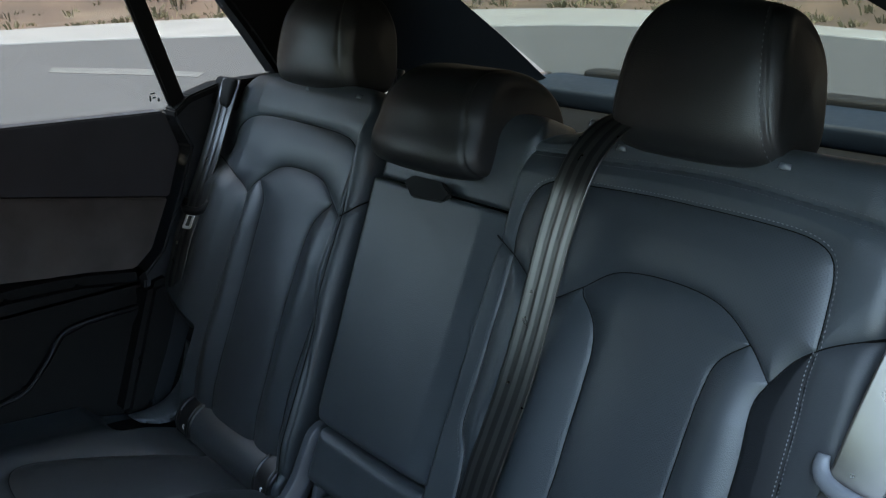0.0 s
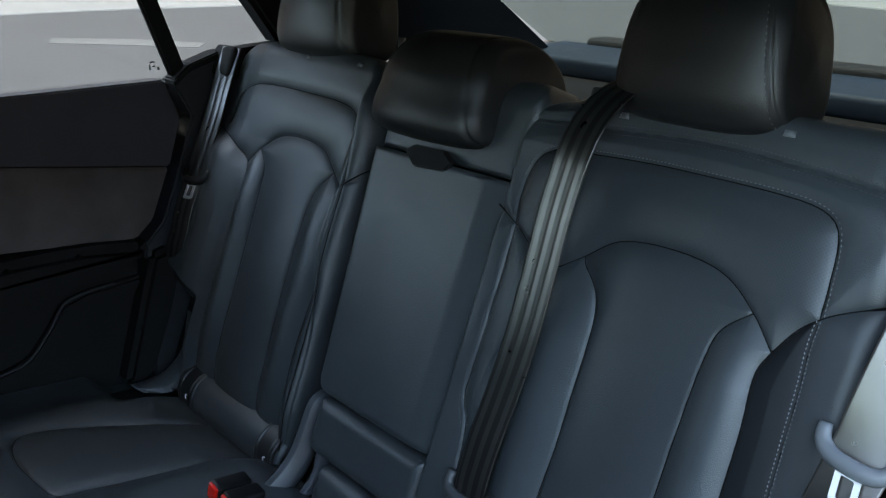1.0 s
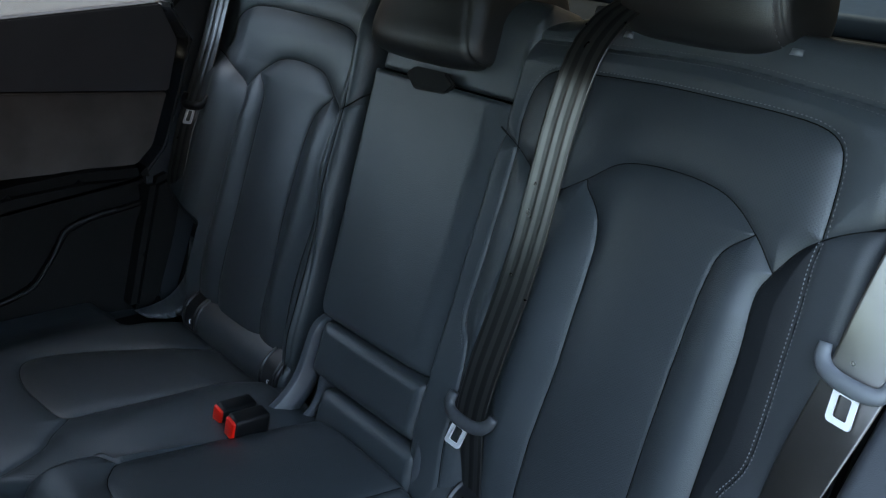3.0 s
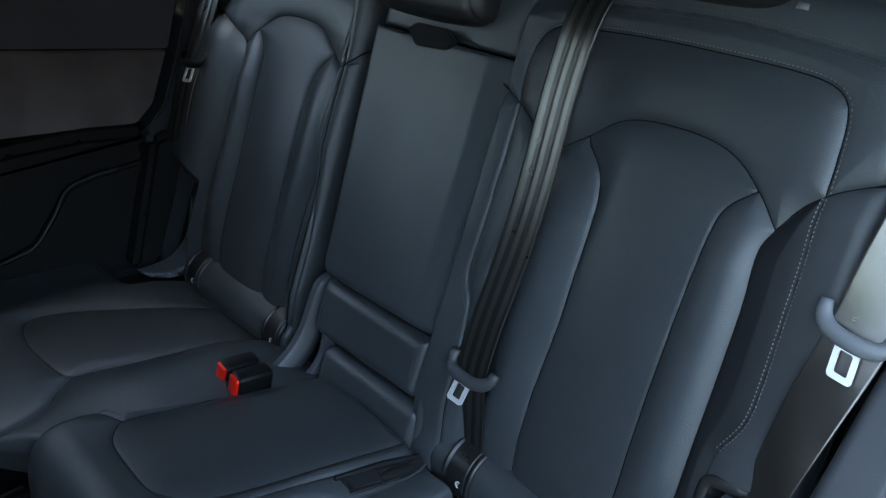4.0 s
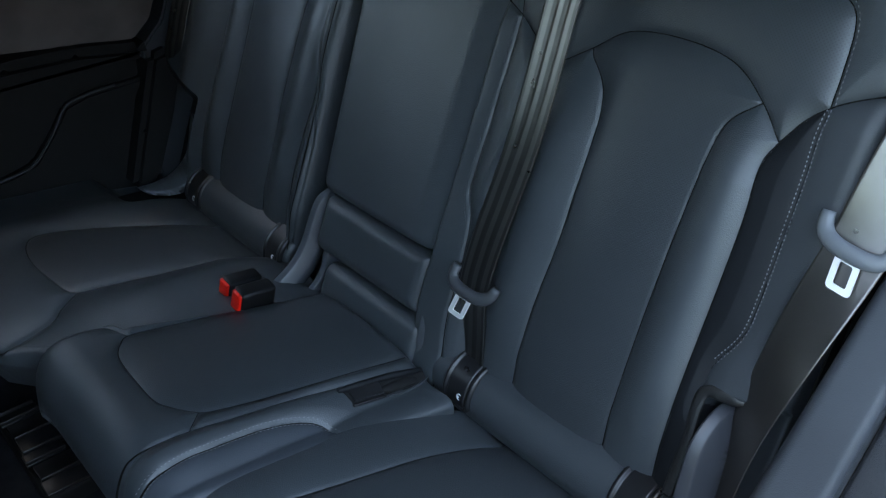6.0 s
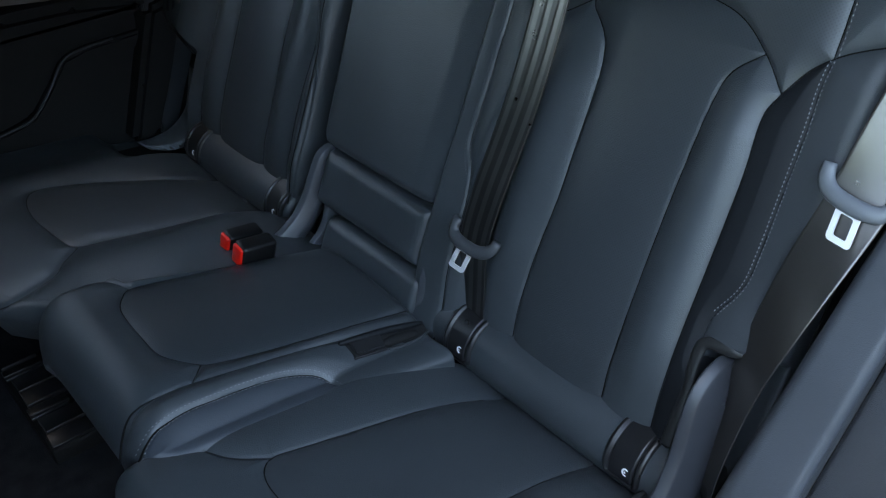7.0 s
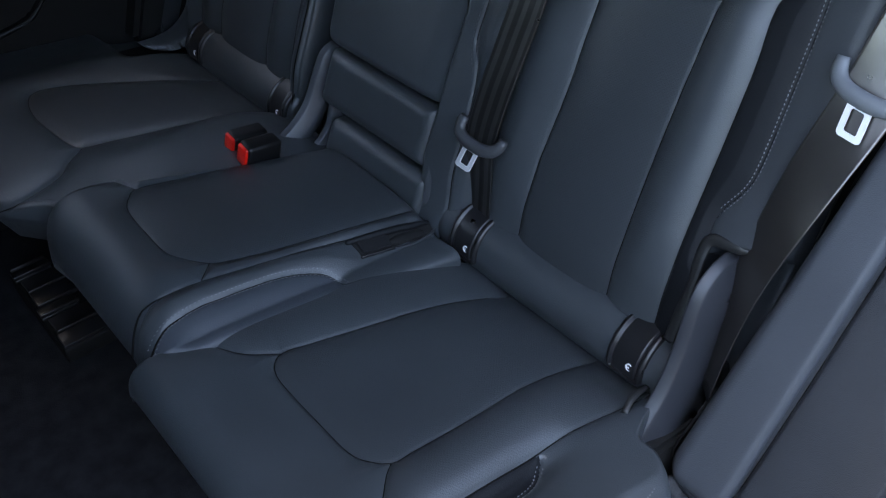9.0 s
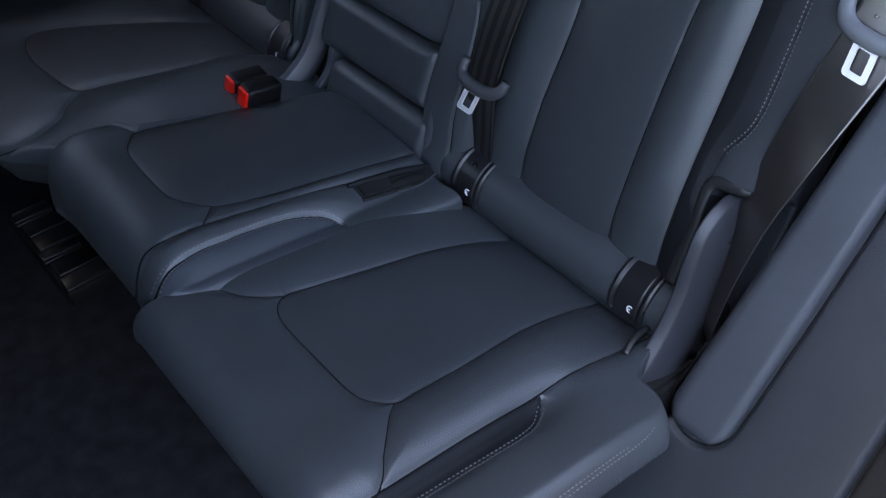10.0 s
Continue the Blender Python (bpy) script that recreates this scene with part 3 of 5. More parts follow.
def headrest(parent, at, w, h, d, lean=12, seam=0.78, posts=(-0.07, 0.07), power=5.0, lower=0.0, sewn=True):
    """A stuffed headrest: a lean, rounded block with a stitched seam towards each end, on two steel posts."""
    na = 72
    ts = np.concatenate([np.linspace(-1, -0.9, 14), np.linspace(-0.89, 0.89, 110), np.linspace(0.9, 1, 14)])
    rot = Matrix.Rotation(radians(-lean), 3, "X")
    verts, faces = [], []

    def ring(t, grow=0.0, shrink=1.0):
        side, out = t, []
        for j in range(na):
            a = 2 * math.pi * j / na
            ca, sa = math.cos(a), math.sin(a)
            e = 0.62
            yy = abs(ca) ** e * (1 if ca > 0 else -1) * (d / 2)
            zz = abs(sa) ** (0.8 if sa > 0 else e) * (1 if sa > 0 else -1) * (h / 2)
            s_here = seam + 0.10 - 0.10 * (zz / (h / 2) + 1)
            t = side if grow == 0 else math.copysign(s_here - 0.035, side)
            k = max(0.0, 1 - abs(t) ** power) ** (1 / 2.2)
            g = 0.0024 * math.exp(-((abs(t) - s_here) * w / 2 / 0.0024) ** 2)
            taper = 1 - 0.16 * max(0, shrink * zz / (h / 2)) ** 2
            y = yy * (0.70 + 0.30 * k) * taper * (1 - 0.12 * (zz / (h / 2))) * shrink
            z = zz * (0.74 + 0.26 * k) * shrink
            y += 0.018 * t * t + (-lower * max(0, -zz / (h / 2))) * shrink
            nn = Vector((0, yy / (d / 2), zz / (h / 2))).normalized()
            pt = Vector((t * w / 2 * (1 + 0.05 * (1 - shrink) - 0.06 * shrink * (zz / (h / 2)) - 0.12 * max(0, shrink * zz / (h / 2)) ** 3), y, z)) - nn * (g - grow) * shrink
            out.append(Vector(at) + rot @ pt)
        return out
    rows = [ring(-1, 0, q) for q in (0.02, 0.3, 0.6, 0.8, 0.92)] + [ring(t) for t in ts] + [ring(1, 0, q) for q in (0.92, 0.8, 0.6, 0.3, 0.02)]
    for r in rows:
        verts += r
    for i in range(len(rows) - 1):
        for j in range(na):
            k = (j + 1) % na
            faces.append((i * na + j, i * na + k, (i + 1) * na + k, (i + 1) * na + j))
    faces.append(tuple(range(na))[::-1])
    faces.append(tuple(range((len(rows) - 1) * na, len(rows) * na)))
    body = part("headrest", mesh("headrest", verts, [f[::-1] for f in faces], LEATHER_PLAIN), None, parent, "smooth black leather headrest")
    V, F = [], []
    for sgn in (1,) if sewn else ():
        line = ring(sgn, 0.0006)
        L = [0]
        for a, b in zip(line, line[1:] + line[:1]):
            L.append(L[-1] + (b - a).length)
        loop = np.array([list(p) for p in line + line[:1]])
        for s in np.arange(0, L[-1], 0.0072):
            c = Vector([np.interp(s, L, loop[:, k]) for k in range(3)])
            c2 = Vector([np.interp(s + 0.0042, L, loop[:, k]) for k in range(3)])
            n0 = (c - Vector(at)).normalized()
            t = (c2 - c)
            sd = t.normalized().cross(n0) * 0.0008
            k = len(V)
            V += [c, c + t / 2 + sd, c2, c + t / 2 - sd, c + t / 2 + n0 * 0.001]
            F += [(k, k + 1, k + 4), (k + 1, k + 2, k + 4), (k + 2, k + 3, k + 4), (k + 3, k, k + 4)]
    if sewn:
        part("stitching", mesh("stitching", V, F, THREAD_DARK, smooth=False), None, body, "grey stitching")["kind"] = "stuff"
    for x in posts:
        bm = bmesh.new()
        bmesh.ops.create_cone(bm, segments=20, radius1=0.006, radius2=0.006, depth=0.12, cap_ends=True,
                              matrix=Matrix.Translation(Vector(at) + Vector((x, 0.02, -h / 2 - 0.01))) @ Matrix.Rotation(radians(-lean), 4, "X"))
        for f in bm.faces:
            f.smooth = True
        part("post", bm, STEEL, body, "steel post")
    return body


def side_trim(parent, x0, x1, pts, depth=0.05, mat=None, label="dark plastic hinge cover lightened for a reflection", steep=False):
    """A curved plastic cover along a seat's edge. pts: (y, z) along its front."""
    line = spline([(0, *p) for p in pts], 0.003)
    rows = []
    for i, c in enumerate(line):
        t = Vector(line[min(i + 1, len(line) - 1)] - line[max(i - 1, 0)]).normalized()
        up = Vector((1, 0, 0)).cross(t).normalized()
        if up.z - up.y < 0:
            up = -up
        rows.append((Vector(((x0 + x1) / 2, c[1], c[2])), Vector(((x1 - x0) / 2, 0, 0)), up))
    sec = [(-1, -depth), (-1, -0.022), (-0.98, -0.0195), (-0.94, -0.0175), (-0.18, -0.0012), (-0.13, -0.0003), (-0.09, 0.0), (-0.05, -0.0001), (0.42, -0.0028), (0.47, -0.0034), (0.52, -0.0046), (0.94, -0.0185), (0.98, -0.0205), (1, -0.024), (0.9, -0.026), (0.9, -depth - 0.005)]
    if steep:
        sec = [(-1, -0.080), (-1, -0.050), (-0.96, -0.046), (-0.92, -0.043), (-0.20, -0.0035), (-0.16, -0.0016), (-0.12, -0.0004), (-0.07, 0.0), (0.0, -0.0003), (0.44, -0.0046), (0.49, -0.0056), (0.54, -0.0078), (0.94, -0.034), (1, -0.042), (1, -0.080)]
    n = len(rows)
    for i, (c, a, b) in enumerate(rows):
        e = min(1.0, (n - 1 - i) / 15, (i + 3) / 6)
        if steep:
            low = 1 - i / (n - 1)
            c, a = c + Vector((0.006 * low, 0, 0)), a * (0.86 + 0.32 * low)
        rows[i] = (c - b * 0.012 * (1 - math.sqrt(1 - (1 - e) ** 2)), a * (0.55 + 0.45 * math.sqrt(max(0.0, 1 - (1 - e) ** 2))), b)
    v, f = sweep(rows, sec)
    return part("hinge_cover", mesh("hinge_cover", v, f, mat or HINGE_PLASTIC), None, parent, label)


def collars(parent, places):
    """Post collars set into the top of a backrest at (u, v)."""
    for u, v in places:
        bm = bmesh.new()
        bmesh.ops.create_cone(bm, segments=24, radius1=0.0095, radius2=0.008, depth=0.007, cap_ends=True,
                              matrix=Matrix.Translation(on_back(u, v, -0.006)) @ Vector(B_ALONG).to_track_quat("Z", "Y").to_matrix().to_4x4())
        for f in bm.faces:
            f.smooth = len(f.verts) == 4
        part("post_collar", bm, PLASTIC_GREY, parent, "grey post collar")


# ------------------------------------------------------------------ near outer seat
seat = thing("outer_seat", "black leather outer rear seat with perforated panels and grey stitching", "car seat", "rear seats")
outer_backrest(seat, 1, 0.368, 0.122, 0.618)
roll(seat, 0.165, 0.572, (0.231, 0.511))
headrest(seat, (0.342, 0.315, 1.382), 0.213, 0.180, 0.115, posts=(-0.040, 0.105), seam=0.86)
side_trim(seat, 0.543, 0.584, ((-0.11, 0.61), (-0.088, 0.66), (-0.060, 0.700), (-0.024, 0.740), (0.000, 0.785), (0.011, 0.822), (0.021, 0.850), (0.036, 0.868), (0.058, 0.878), (0.085, 0.876), (0.115, 0.860)), depth=0.045, mat=HINGE_SHADED, steep=True)


collars(seat, ((0.252, 0.574), (0.316, 0.585), (0.462, 0.586)))


def near_cushion(parent):
    panel = [(0.309, -0.03), (0.304, 0.003), (0.283, 0.125), (0.265, 0.225), (0.258, 0.266), (0.266, 0.284), (0.285, 0.293), (0.315, 0.295),
             (0.37, 0.295), (0.425, 0.294), (0.448, 0.286), (0.466, 0.271), (0.467, 0.243), (0.468, 0.184), (0.466, 0.115), (0.462, 0.011), (0.461, -0.03)]
    left = [(0.186, 0.334), (0.212, 0.322), (0.236, 0.305), (0.258, 0.272)]
    bol = [(0.466, 0.272), (0.477, 0.286), (0.494, 0.302), (0.513, 0.320), (0.537, 0.343), (0.56, 0.40)]
    strip_seam = [(0.562, 0.45), (0.565, 0.336), (0.566, 0.290), (0.568, 0.246), (0.570, 0.197), (0.566, 0.171), (0.553, 0.150), (0.546, 0.143)]
    side = [(0.537, 0.45), (0.539, 0.344), (0.539, 0.297), (0.539, 0.228), (0.541, 0.153), (0.544, 0.072), (0.549, 0.005), (0.549, -0.03)]

    def lift(U, V):
        h = 0.012 * np.exp(-((U - 0.50) / 0.05) ** 2) * np.clip(V / 0.1, 0, 1)
        h += 0.005 * np.exp(-((U - 0.22) / 0.05) ** 2)
        h -= 0.012 * np.clip((V - 0.32) / 0.13, 0, 1) ** 2 + 0.017 * np.clip((0.12 - V) / 0.12, 0, 1.5) ** 2 * (1 - ease((U - 0.51) / 0.06))
        return h + 0.015 * ease((U - 0.55) / 0.09) * ease((V - 0.02) / 0.16) - 0.012 * np.exp(-((U - 0.555) / 0.018) ** 2) * ease((V - 0.09) / 0.08)

    def slant(U, V):
        # the inner edge runs outwards towards the seat's rear
        return U + 0.052 * np.clip((0.32 - U) / 0.15, 0, 1) * np.clip((0.40 - V) / 0.40, 0, 1.2) ** 1.5
    pad = Pad(C_ORIGIN, C_ALONG, C_OUT, (0.170, 0.660), (-0.05, 0.420), (0.014, 0.026, 0.01, 0.036), (0.022, 0.085, 0.03, 0.085),
              corner=(0.05, 0.008), warp=slant, tuck_out=0.9, bend=lambda U, V: V + 0.092 * ease((U - 0.545) / 0.05) * np.clip((0.26 - V) / 0.30, 0, 1), seams=[(panel, 0.0008, 0.002), (left, 0.0008, 0.002), (bol, 0.0008, 0.002), (side, 0.0008, 0.002), (strip_seam, 0.002, 0.002)],
              puff=0.0075, soft=0.016, height=lift, rake=1.1, step=0.0017, tuck=0.6)
    first = pad.build(parent, [
        ("cushion", 0.32, 0.40, LEATHER, "black leather seat cushion"),
        ("centre_panel", 0.36, 0.15, LEATHER_PERF, "perforated black leather panel"),
        ("inner_bolster", 0.22, 0.15, LEATHER, ""),
        ("outer_bolster", 0.50, 0.15, LEATHER_PERF, ""),
        ("side_bolster", 0.61, 0.2, LEATHER, ""),
        ("side_strip", 0.553, 0.25, SIDE_LEATHER, "darker side strip"),
    ])
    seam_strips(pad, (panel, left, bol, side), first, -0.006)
    st = strip_seam[:-1]
    stitches(pad, st, first, 0.003)
    stitches(pad, st, first, -0.003)
    rim = [(0.633, 0.068), (0.645, 0.090), (0.651, 0.12), (0.653, 0.16), (0.654, 0.22), (0.654, 0.36)]
    stitches(pad, rim, first, 0.003, sink=-0.0095)
    stitches(pad, rim, first, -0.003, sink=-0.0060)
    return pad


near_cushion(seat)
tab_line = spline([(0.547, -0.018, 0.006), (0.549, -0.004, 0.010), (0.552, 0.014, 0.010), (0.558, 0.030, 0.004)], 0.003)
rows = []
for i, (u, v, e) in enumerate(tab_line):
    a, b = on_cushion(*tab_line[max(i - 1, 0)]), on_cushion(*tab_line[min(i + 1, len(tab_line) - 1)])
    rows.append((on_cushion(u, v, e), (b - a).normalized().cross(Vector(C_OUT)) * 0.0042, Vector(C_OUT) * 0.003))
vv, ff = sweep(rows, [(math.cos(k), math.sin(k)) for k in np.linspace(0, 2 * math.pi, 12, endpoint=False)])
part("corner_tab", mesh("corner_tab", vv, ff, LEATHER_PLAIN), None, seat, "small folded leather tab")

# ------------------------------------------------------------------ middle seat
mid = thing("middle_seat", "black leather middle rear seat with a folded armrest", "car seat", "rear seats")
mo = lifted(B_ORIGIN, B_OUT, 0.030)


def mid_warp(U, V):
    # the left edge runs in towards the seat's foot
    t = np.clip((0.02 - U) / 0.17, 0, 1)
    return U + t * np.clip((0.46 - V) / 0.46, 0, 1) * 0.035


arm = Pad(mo, B_ALONG, B_OUT, (-0.158, 0.134), (0.092, 0.462), (0.012, 0.006, 0.012, 0.006), (0.07, 0.07, 0.04, 0.03),
          corner=(0.025, 0.0), warp=mid_warp, height=lambda U, V: 0.004 * np.exp(-((U + 0.01) / 0.1) ** 2) - 0.012 * ease((U - 0.085) / 0.048))
arm.build(mid, [("armrest", 0.0, 0.3, LEATHER, "smooth black leather fold-down armrest")])
low = Pad(mo, B_ALONG, B_OUT, (-0.118, 0.128), (0.002, 0.088), (0.02, 0.02, 0.02, 0.02), (0.06, 0.06, 0.04, 0.04), corner=(0.01, 0.01))
low.build(mid, [("lumbar_pad", 0.0, 0.045, LEATHER, "padded black leather lower panel")])
foot = Pad(lifted(mo, B_OUT, -0.004), B_ALONG, B_OUT, (-0.085, 0.142), (-0.08, -0.003), (0.02, 0.012, 0.015, 0.02), (0.05, 0.05, 0.03, 0.04), corner=(0.0, 0.02))
foot.build(mid, [("lower_roll", 0.02, -0.045, LEATHER, "padded black leather roll")])
upper = Pad(lifted(mo, B_OUT, -0.013), B_ALONG, B_OUT, (-0.165, 0.132), (0.466, 0.60), (0.02, 0.02, 0.006, 0.05), (0.08, 0.08, 0.03, 0.09), corner=(0, 0.04))
upper.build(mid, [("upper_panel", 0.0, 0.52, LEATHER, "black leather upper panel")])
tab = [on_back(u, v, 0.029) for u, v in ((-0.078, 0.466), (-0.062, 0.478), (0.004, 0.479), (0.028, 0.466), (0.014, 0.451), (-0.052, 0.447))]
part("pull_strap", prism(tab, B_OUT, 0.008, 0.003), TRIM_DARK, mid, "black fabric pull strap")
headrest(mid, (-0.050, 0.285, 1.296), 0.224, 0.150, 0.19, lean=8, posts=(-0.06, 0.06), seam=0.82, lower=0.02, sewn=False)

mc = lifted(C_ORIGIN, C_OUT, 0.035)


def mid_cushion(parent):
    panel = [(-0.045, 0.0), (-0.062, 0.065), (-0.079, 0.133), (-0.093, 0.203), (-0.105, 0.268), (-0.090, 0.288), (-0.066, 0.301), (-0.035, 0.306), (0.010, 0.308), (0.050, 0.307),
             (0.072, 0.298), (0.102, 0.273), (0.111, 0.25), (0.122, 0.20), (0.135, 0.110), (0.146, 0.030), (0.149, 0.0)]
    left = [(-0.148, 0.289), (-0.130, 0.279), (-0.105, 0.270)]
    edge = [(0.173, 0.408), (0.153, 0.395), (0.134, 0.379), (0.127, 0.368), (0.124, 0.350), (0.126, 0.299), (0.135, 0.233), (0.143, 0.17), (0.151, 0.115), (0.160, 0.06), (0.172, 0.0)]
    joint = [(0.102, 0.273), (0.126, 0.297)]
    arc = [(0.180, 0.390), (0.170, 0.376), (0.163, 0.361), (0.160, 0.341), (0.158, 0.315), (0.159, 0.286), (0.160, 0.249), (0.163, 0.212), (0.169, 0.183), (0.177, 0.161), (0.188, 0.148), (0.203, 0.142), (0.222, 0.139), (0.255, 0.137)]

    def lift(U, V):
        left = np.where(V < 0.27, -0.037 - 0.30 * V, -0.118 - 3.0 * (V - 0.27))
        dip = np.clip((left - 0.002 - U) / 0.02, 0, 1)
        return -0.055 * dip * dip * (3 - 2 * dip) - 0.010 * np.clip((V - 0.30) / 0.1, 0, 1) ** 2 - 0.028 * np.clip((U - 0.14) / 0.05, 0, 1) ** 1.5 + 0.006 * np.exp(-((U - 0.01) / 0.09) ** 2)

    def slant(U, V):
        return U + 0.034 * np.clip((U - 0.16) / 0.045, 0, 1) * np.clip((0.40 - V) / 0.40, 0, 1.2) ** 1.5
    pad = Pad(mc, C_ALONG, C_OUT, (-0.168, 0.205), (-0.01, 0.395), (0.035, 0.03, 0.02, 0.06), (0.06, 0.10, 0.06, 0.20), corner=(0.0, 0.06),
              seams=[(panel, 0.0008, 0.002), (left, 0.003, 0.0018), (edge, 0.0016, 0.0020), (joint, 0.0008, 0.002), (arc, 0.0024, 0.0022)], puff=0.0075, soft=0.016, height=lift, warp=slant, rake=0.55, step=0.0018)
    first = pad.build(parent, [("cushion", 0.0, 0.36, LEATHER, "black leather seat cushion"),
                               ("centre_panel", 0.03, 0.15, LEATHER_PERF, "perforated black leather panel"),
                               ("side_panel", 0.145, 0.26, LEATHER, ""),
                               ("side_sliver", 0.195, 0.27, VINYL, "slate blue vinyl side")])
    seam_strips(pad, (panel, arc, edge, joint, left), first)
    stitches(pad, arc[:-1], first, 0.0038)
    stitches(pad, arc[:-1], first, -0.0038)
    return pad


mid_cushion(mid)

# ------------------------------------------------------------------ far outer seat
far = thing("outer_seat", "black leather outer rear seat beside the closed door", "car seat", "rear seats")
outer_backrest(far, -1, -0.388, -0.190, -0.688, crown=0.598, corner=0.11)
roll(far, -0.553, -0.195, (-0.507, -0.231))
headrest(far, (-0.458, 0.335, 1.375), 0.230, 0.180, 0.115, posts=(0.02, 0.16), sewn=False)


collars(far, ((-0.441, 0.575), (-0.290, 0.578)))


def far_cushion(parent):
    panel = [(-0.435, -0.03), (-0.446, 0.04), (-0.490, 0.13), (-0.518, 0.21), (-0.522, 0.258), (-0.498, 0.279), (-0.446, 0.287), (-0.394, 0.284), (-0.335, 0.276), (-0.314, 0.262), (-0.307, 0.221), (-0.291, 0.136), (-0.272, 0.0), (-0.268, -0.03)]
    front = [(-0.314, 0.266), (-0.281, 0.301), (-0.254, 0.323), (-0.235, 0.37), (-0.23, 0.42)]

    def lift(U, V):
        return -0.045 * ease((-0.535 - U) / 0.04) * ease((0.10 - V) / 0.06) - 0.018 * np.clip((0.06 - V) / 0.08, 0, 1) ** 1.5 + 0.010 * np.exp(-((U + 0.56) / 0.05) ** 2) - 0.010 * np.clip((V - 0.30) / 0.1, 0, 1) ** 2 + 0.024 / (1 + np.exp(-(U + 0.26) / 0.018)) / (1 + np.exp((V - 0.25) / 0.025))
    pad = Pad(C_ORIGIN, C_ALONG, C_OUT, (-0.72, -0.035), (-0.05, 0.425), (0.03, 0.015, 0.01, 0.022), (0.14, 0.05, 0.03, 0.075), corner=(0.02, 0.04), bend=lambda U, V: V * (1 - np.clip(U + 0.25, 0, 0.2) * 1.9),
              seams=[(panel, 0.0008, 0.002), (front, 0.0012, 0.003)], puff=0.0075, soft=0.016, height=lift, rake=0.6)
    first = pad.build(parent, [("cushion", -0.40, 0.40, LEATHER, "black leather seat cushion"),
                       ("centre_panel", -0.40, 0.15, LEATHER_PERF, "perforated black leather panel"),
                       ("inner_bolster", -0.20, 0.15, LEATHER, ""), ("outer_bolster", -0.60, 0.15, LEATHER, "")])
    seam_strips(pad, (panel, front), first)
    rim = [(-0.60, 0.402), (-0.30, 0.402), (-0.255, 0.398), (-0.222, 0.380), (-0.175, 0.345)]
    stitches(pad, rim, first, 0.003, mat=THREAD_DARK)
    stitches(pad, rim, first, -0.003, mat=THREAD_DARK)


far_cushion(far)
side_trim(far, -0.152, -0.120, ((-0.085, 0.742), (-0.068, 0.747), (-0.046, 0.756), (-0.020, 0.773), (-0.001, 0.795), (0.016, 0.826), (0.034, 0.855), (0.057, 0.866), (0.085, 0.87)), depth=0.03)
side_trim(mid, -0.115, -0.090, ((-0.058, 0.722), (-0.038, 0.727), (-0.010, 0.742), (0.008, 0.762), (0.018, 0.790), (0.034, 0.806), (0.05, 0.81)), depth=0.03)
far_edge = spline(((-0.655, 0.081, 0.824), (-0.655, 0.065, 0.770), (-0.655, 0.054, 0.745), (-0.655, 0.034, 0.726), (-0.655, 0.010, 0.714), (-0.655, -0.020, 0.710), (-0.655, -0.054, 0.711)), 0.005)
near_edge = spline(((-0.584, 0.062, 0.814), (-0.585, 0.045, 0.764), (-0.586, 0.036, 0.742), (-0.587, 0.021, 0.724), (-0.588, 0.002, 0.716), (-0.590, -0.026, 0.717), (-0.602, -0.059, 0.726)), 0.005)
rows = []
for i in range(60):
    p, q = Vector(far_edge[int(i / 59 * (len(far_edge) - 1))]), Vector(near_edge[int(i / 59 * (len(near_edge) - 1))])
    rows.append(((p + q) / 2, (q - p) / 2, Vector((0, -0.6, 0.8))))
vv, ff = sweep(rows, [(-1, -0.016), (-1, -0.002), (-0.9, 0.001), (-0.4, 0.003), (0.4, 0.003), (0.9, 0.001), (1, -0.002), (1, -0.016)])
# the paler base paints in a bright reflection on this cover
part("hinge_cover", mesh("hinge_cover", vv, [f[::-1] for f in ff], PLASTIC_GREY), None, far, "plastic hinge cover lightened for a reflection")
side_trim(mid, 0.130, 0.160, ((-0.015, 0.70), (-0.006, 0.74), (0.006, 0.79), (0.03, 0.84), (0.05, 0.87)), depth=0.03)

# moulded shells behind the backrests
for th, u0, u1 in ((seat, 0.115, 0.62), (mid, -0.13, 0.105), (far, -0.70, -0.16)):
    pts = [on_back(u0, -0.10, -0.05), on_back(u1, -0.10, -0.05), on_back(u1, 0.55, -0.05), on_back(u0, 0.55, -0.05)]
    part("back_shell", prism(pts, B_OUT, -0.03, 0.006), TRIM_DARK, th, "black backrest shell")
    pts = [on_cushion(u0 + 0.02, -0.06, -0.03), on_cushion(u1 - 0.02, -0.06, -0.03), on_cushion(u1 - 0.02, 0.26, -0.03), on_cushion(u0 + 0.02, 0.26, -0.03)]
    part("seat_pan", prism(pts, C_OUT, -0.10, 0.006), TRIM_DARK, th, "black seat pan")

# ------------------------------------------------------------------ belts
belt = thing("seat_belt", "grey ribbed middle seat belt hanging over the backrest", "seat belt", "seat belts")
c = [on_back(0.262, 0.640, -0.06), on_back(0.259, 0.622, -0.010), on_back(0.255, 0.592, 0.032), on_back(0.251, 0.552, 0.056), on_back(0.2475, 0.515, 0.061), on_back(0.2430, 0.48, 0.058), on_back(0.2400, 0.44, 0.0545),
     on_back(0.2386, 0.38, 0.049), on_back(0.2372, 0.32, 0.044), on_back(0.2322, 0.26, 0.0385), on_back(0.2240, 0.20, 0.0335), on_back(0.2180, 0.14, 0.0310), on_back(0.2160, 0.08, 0.026), on_back(0.2190, 0.02, 0.008), on_back(0.2200, -0.05, -0.016)]
web = ribbon(belt_rows(c, 0.0272, ((-0.08, -0.94, 0.33), (-0.08, -0.94, 0.33))))
part("webbing", web, None, belt, "grey ribbed webbing")
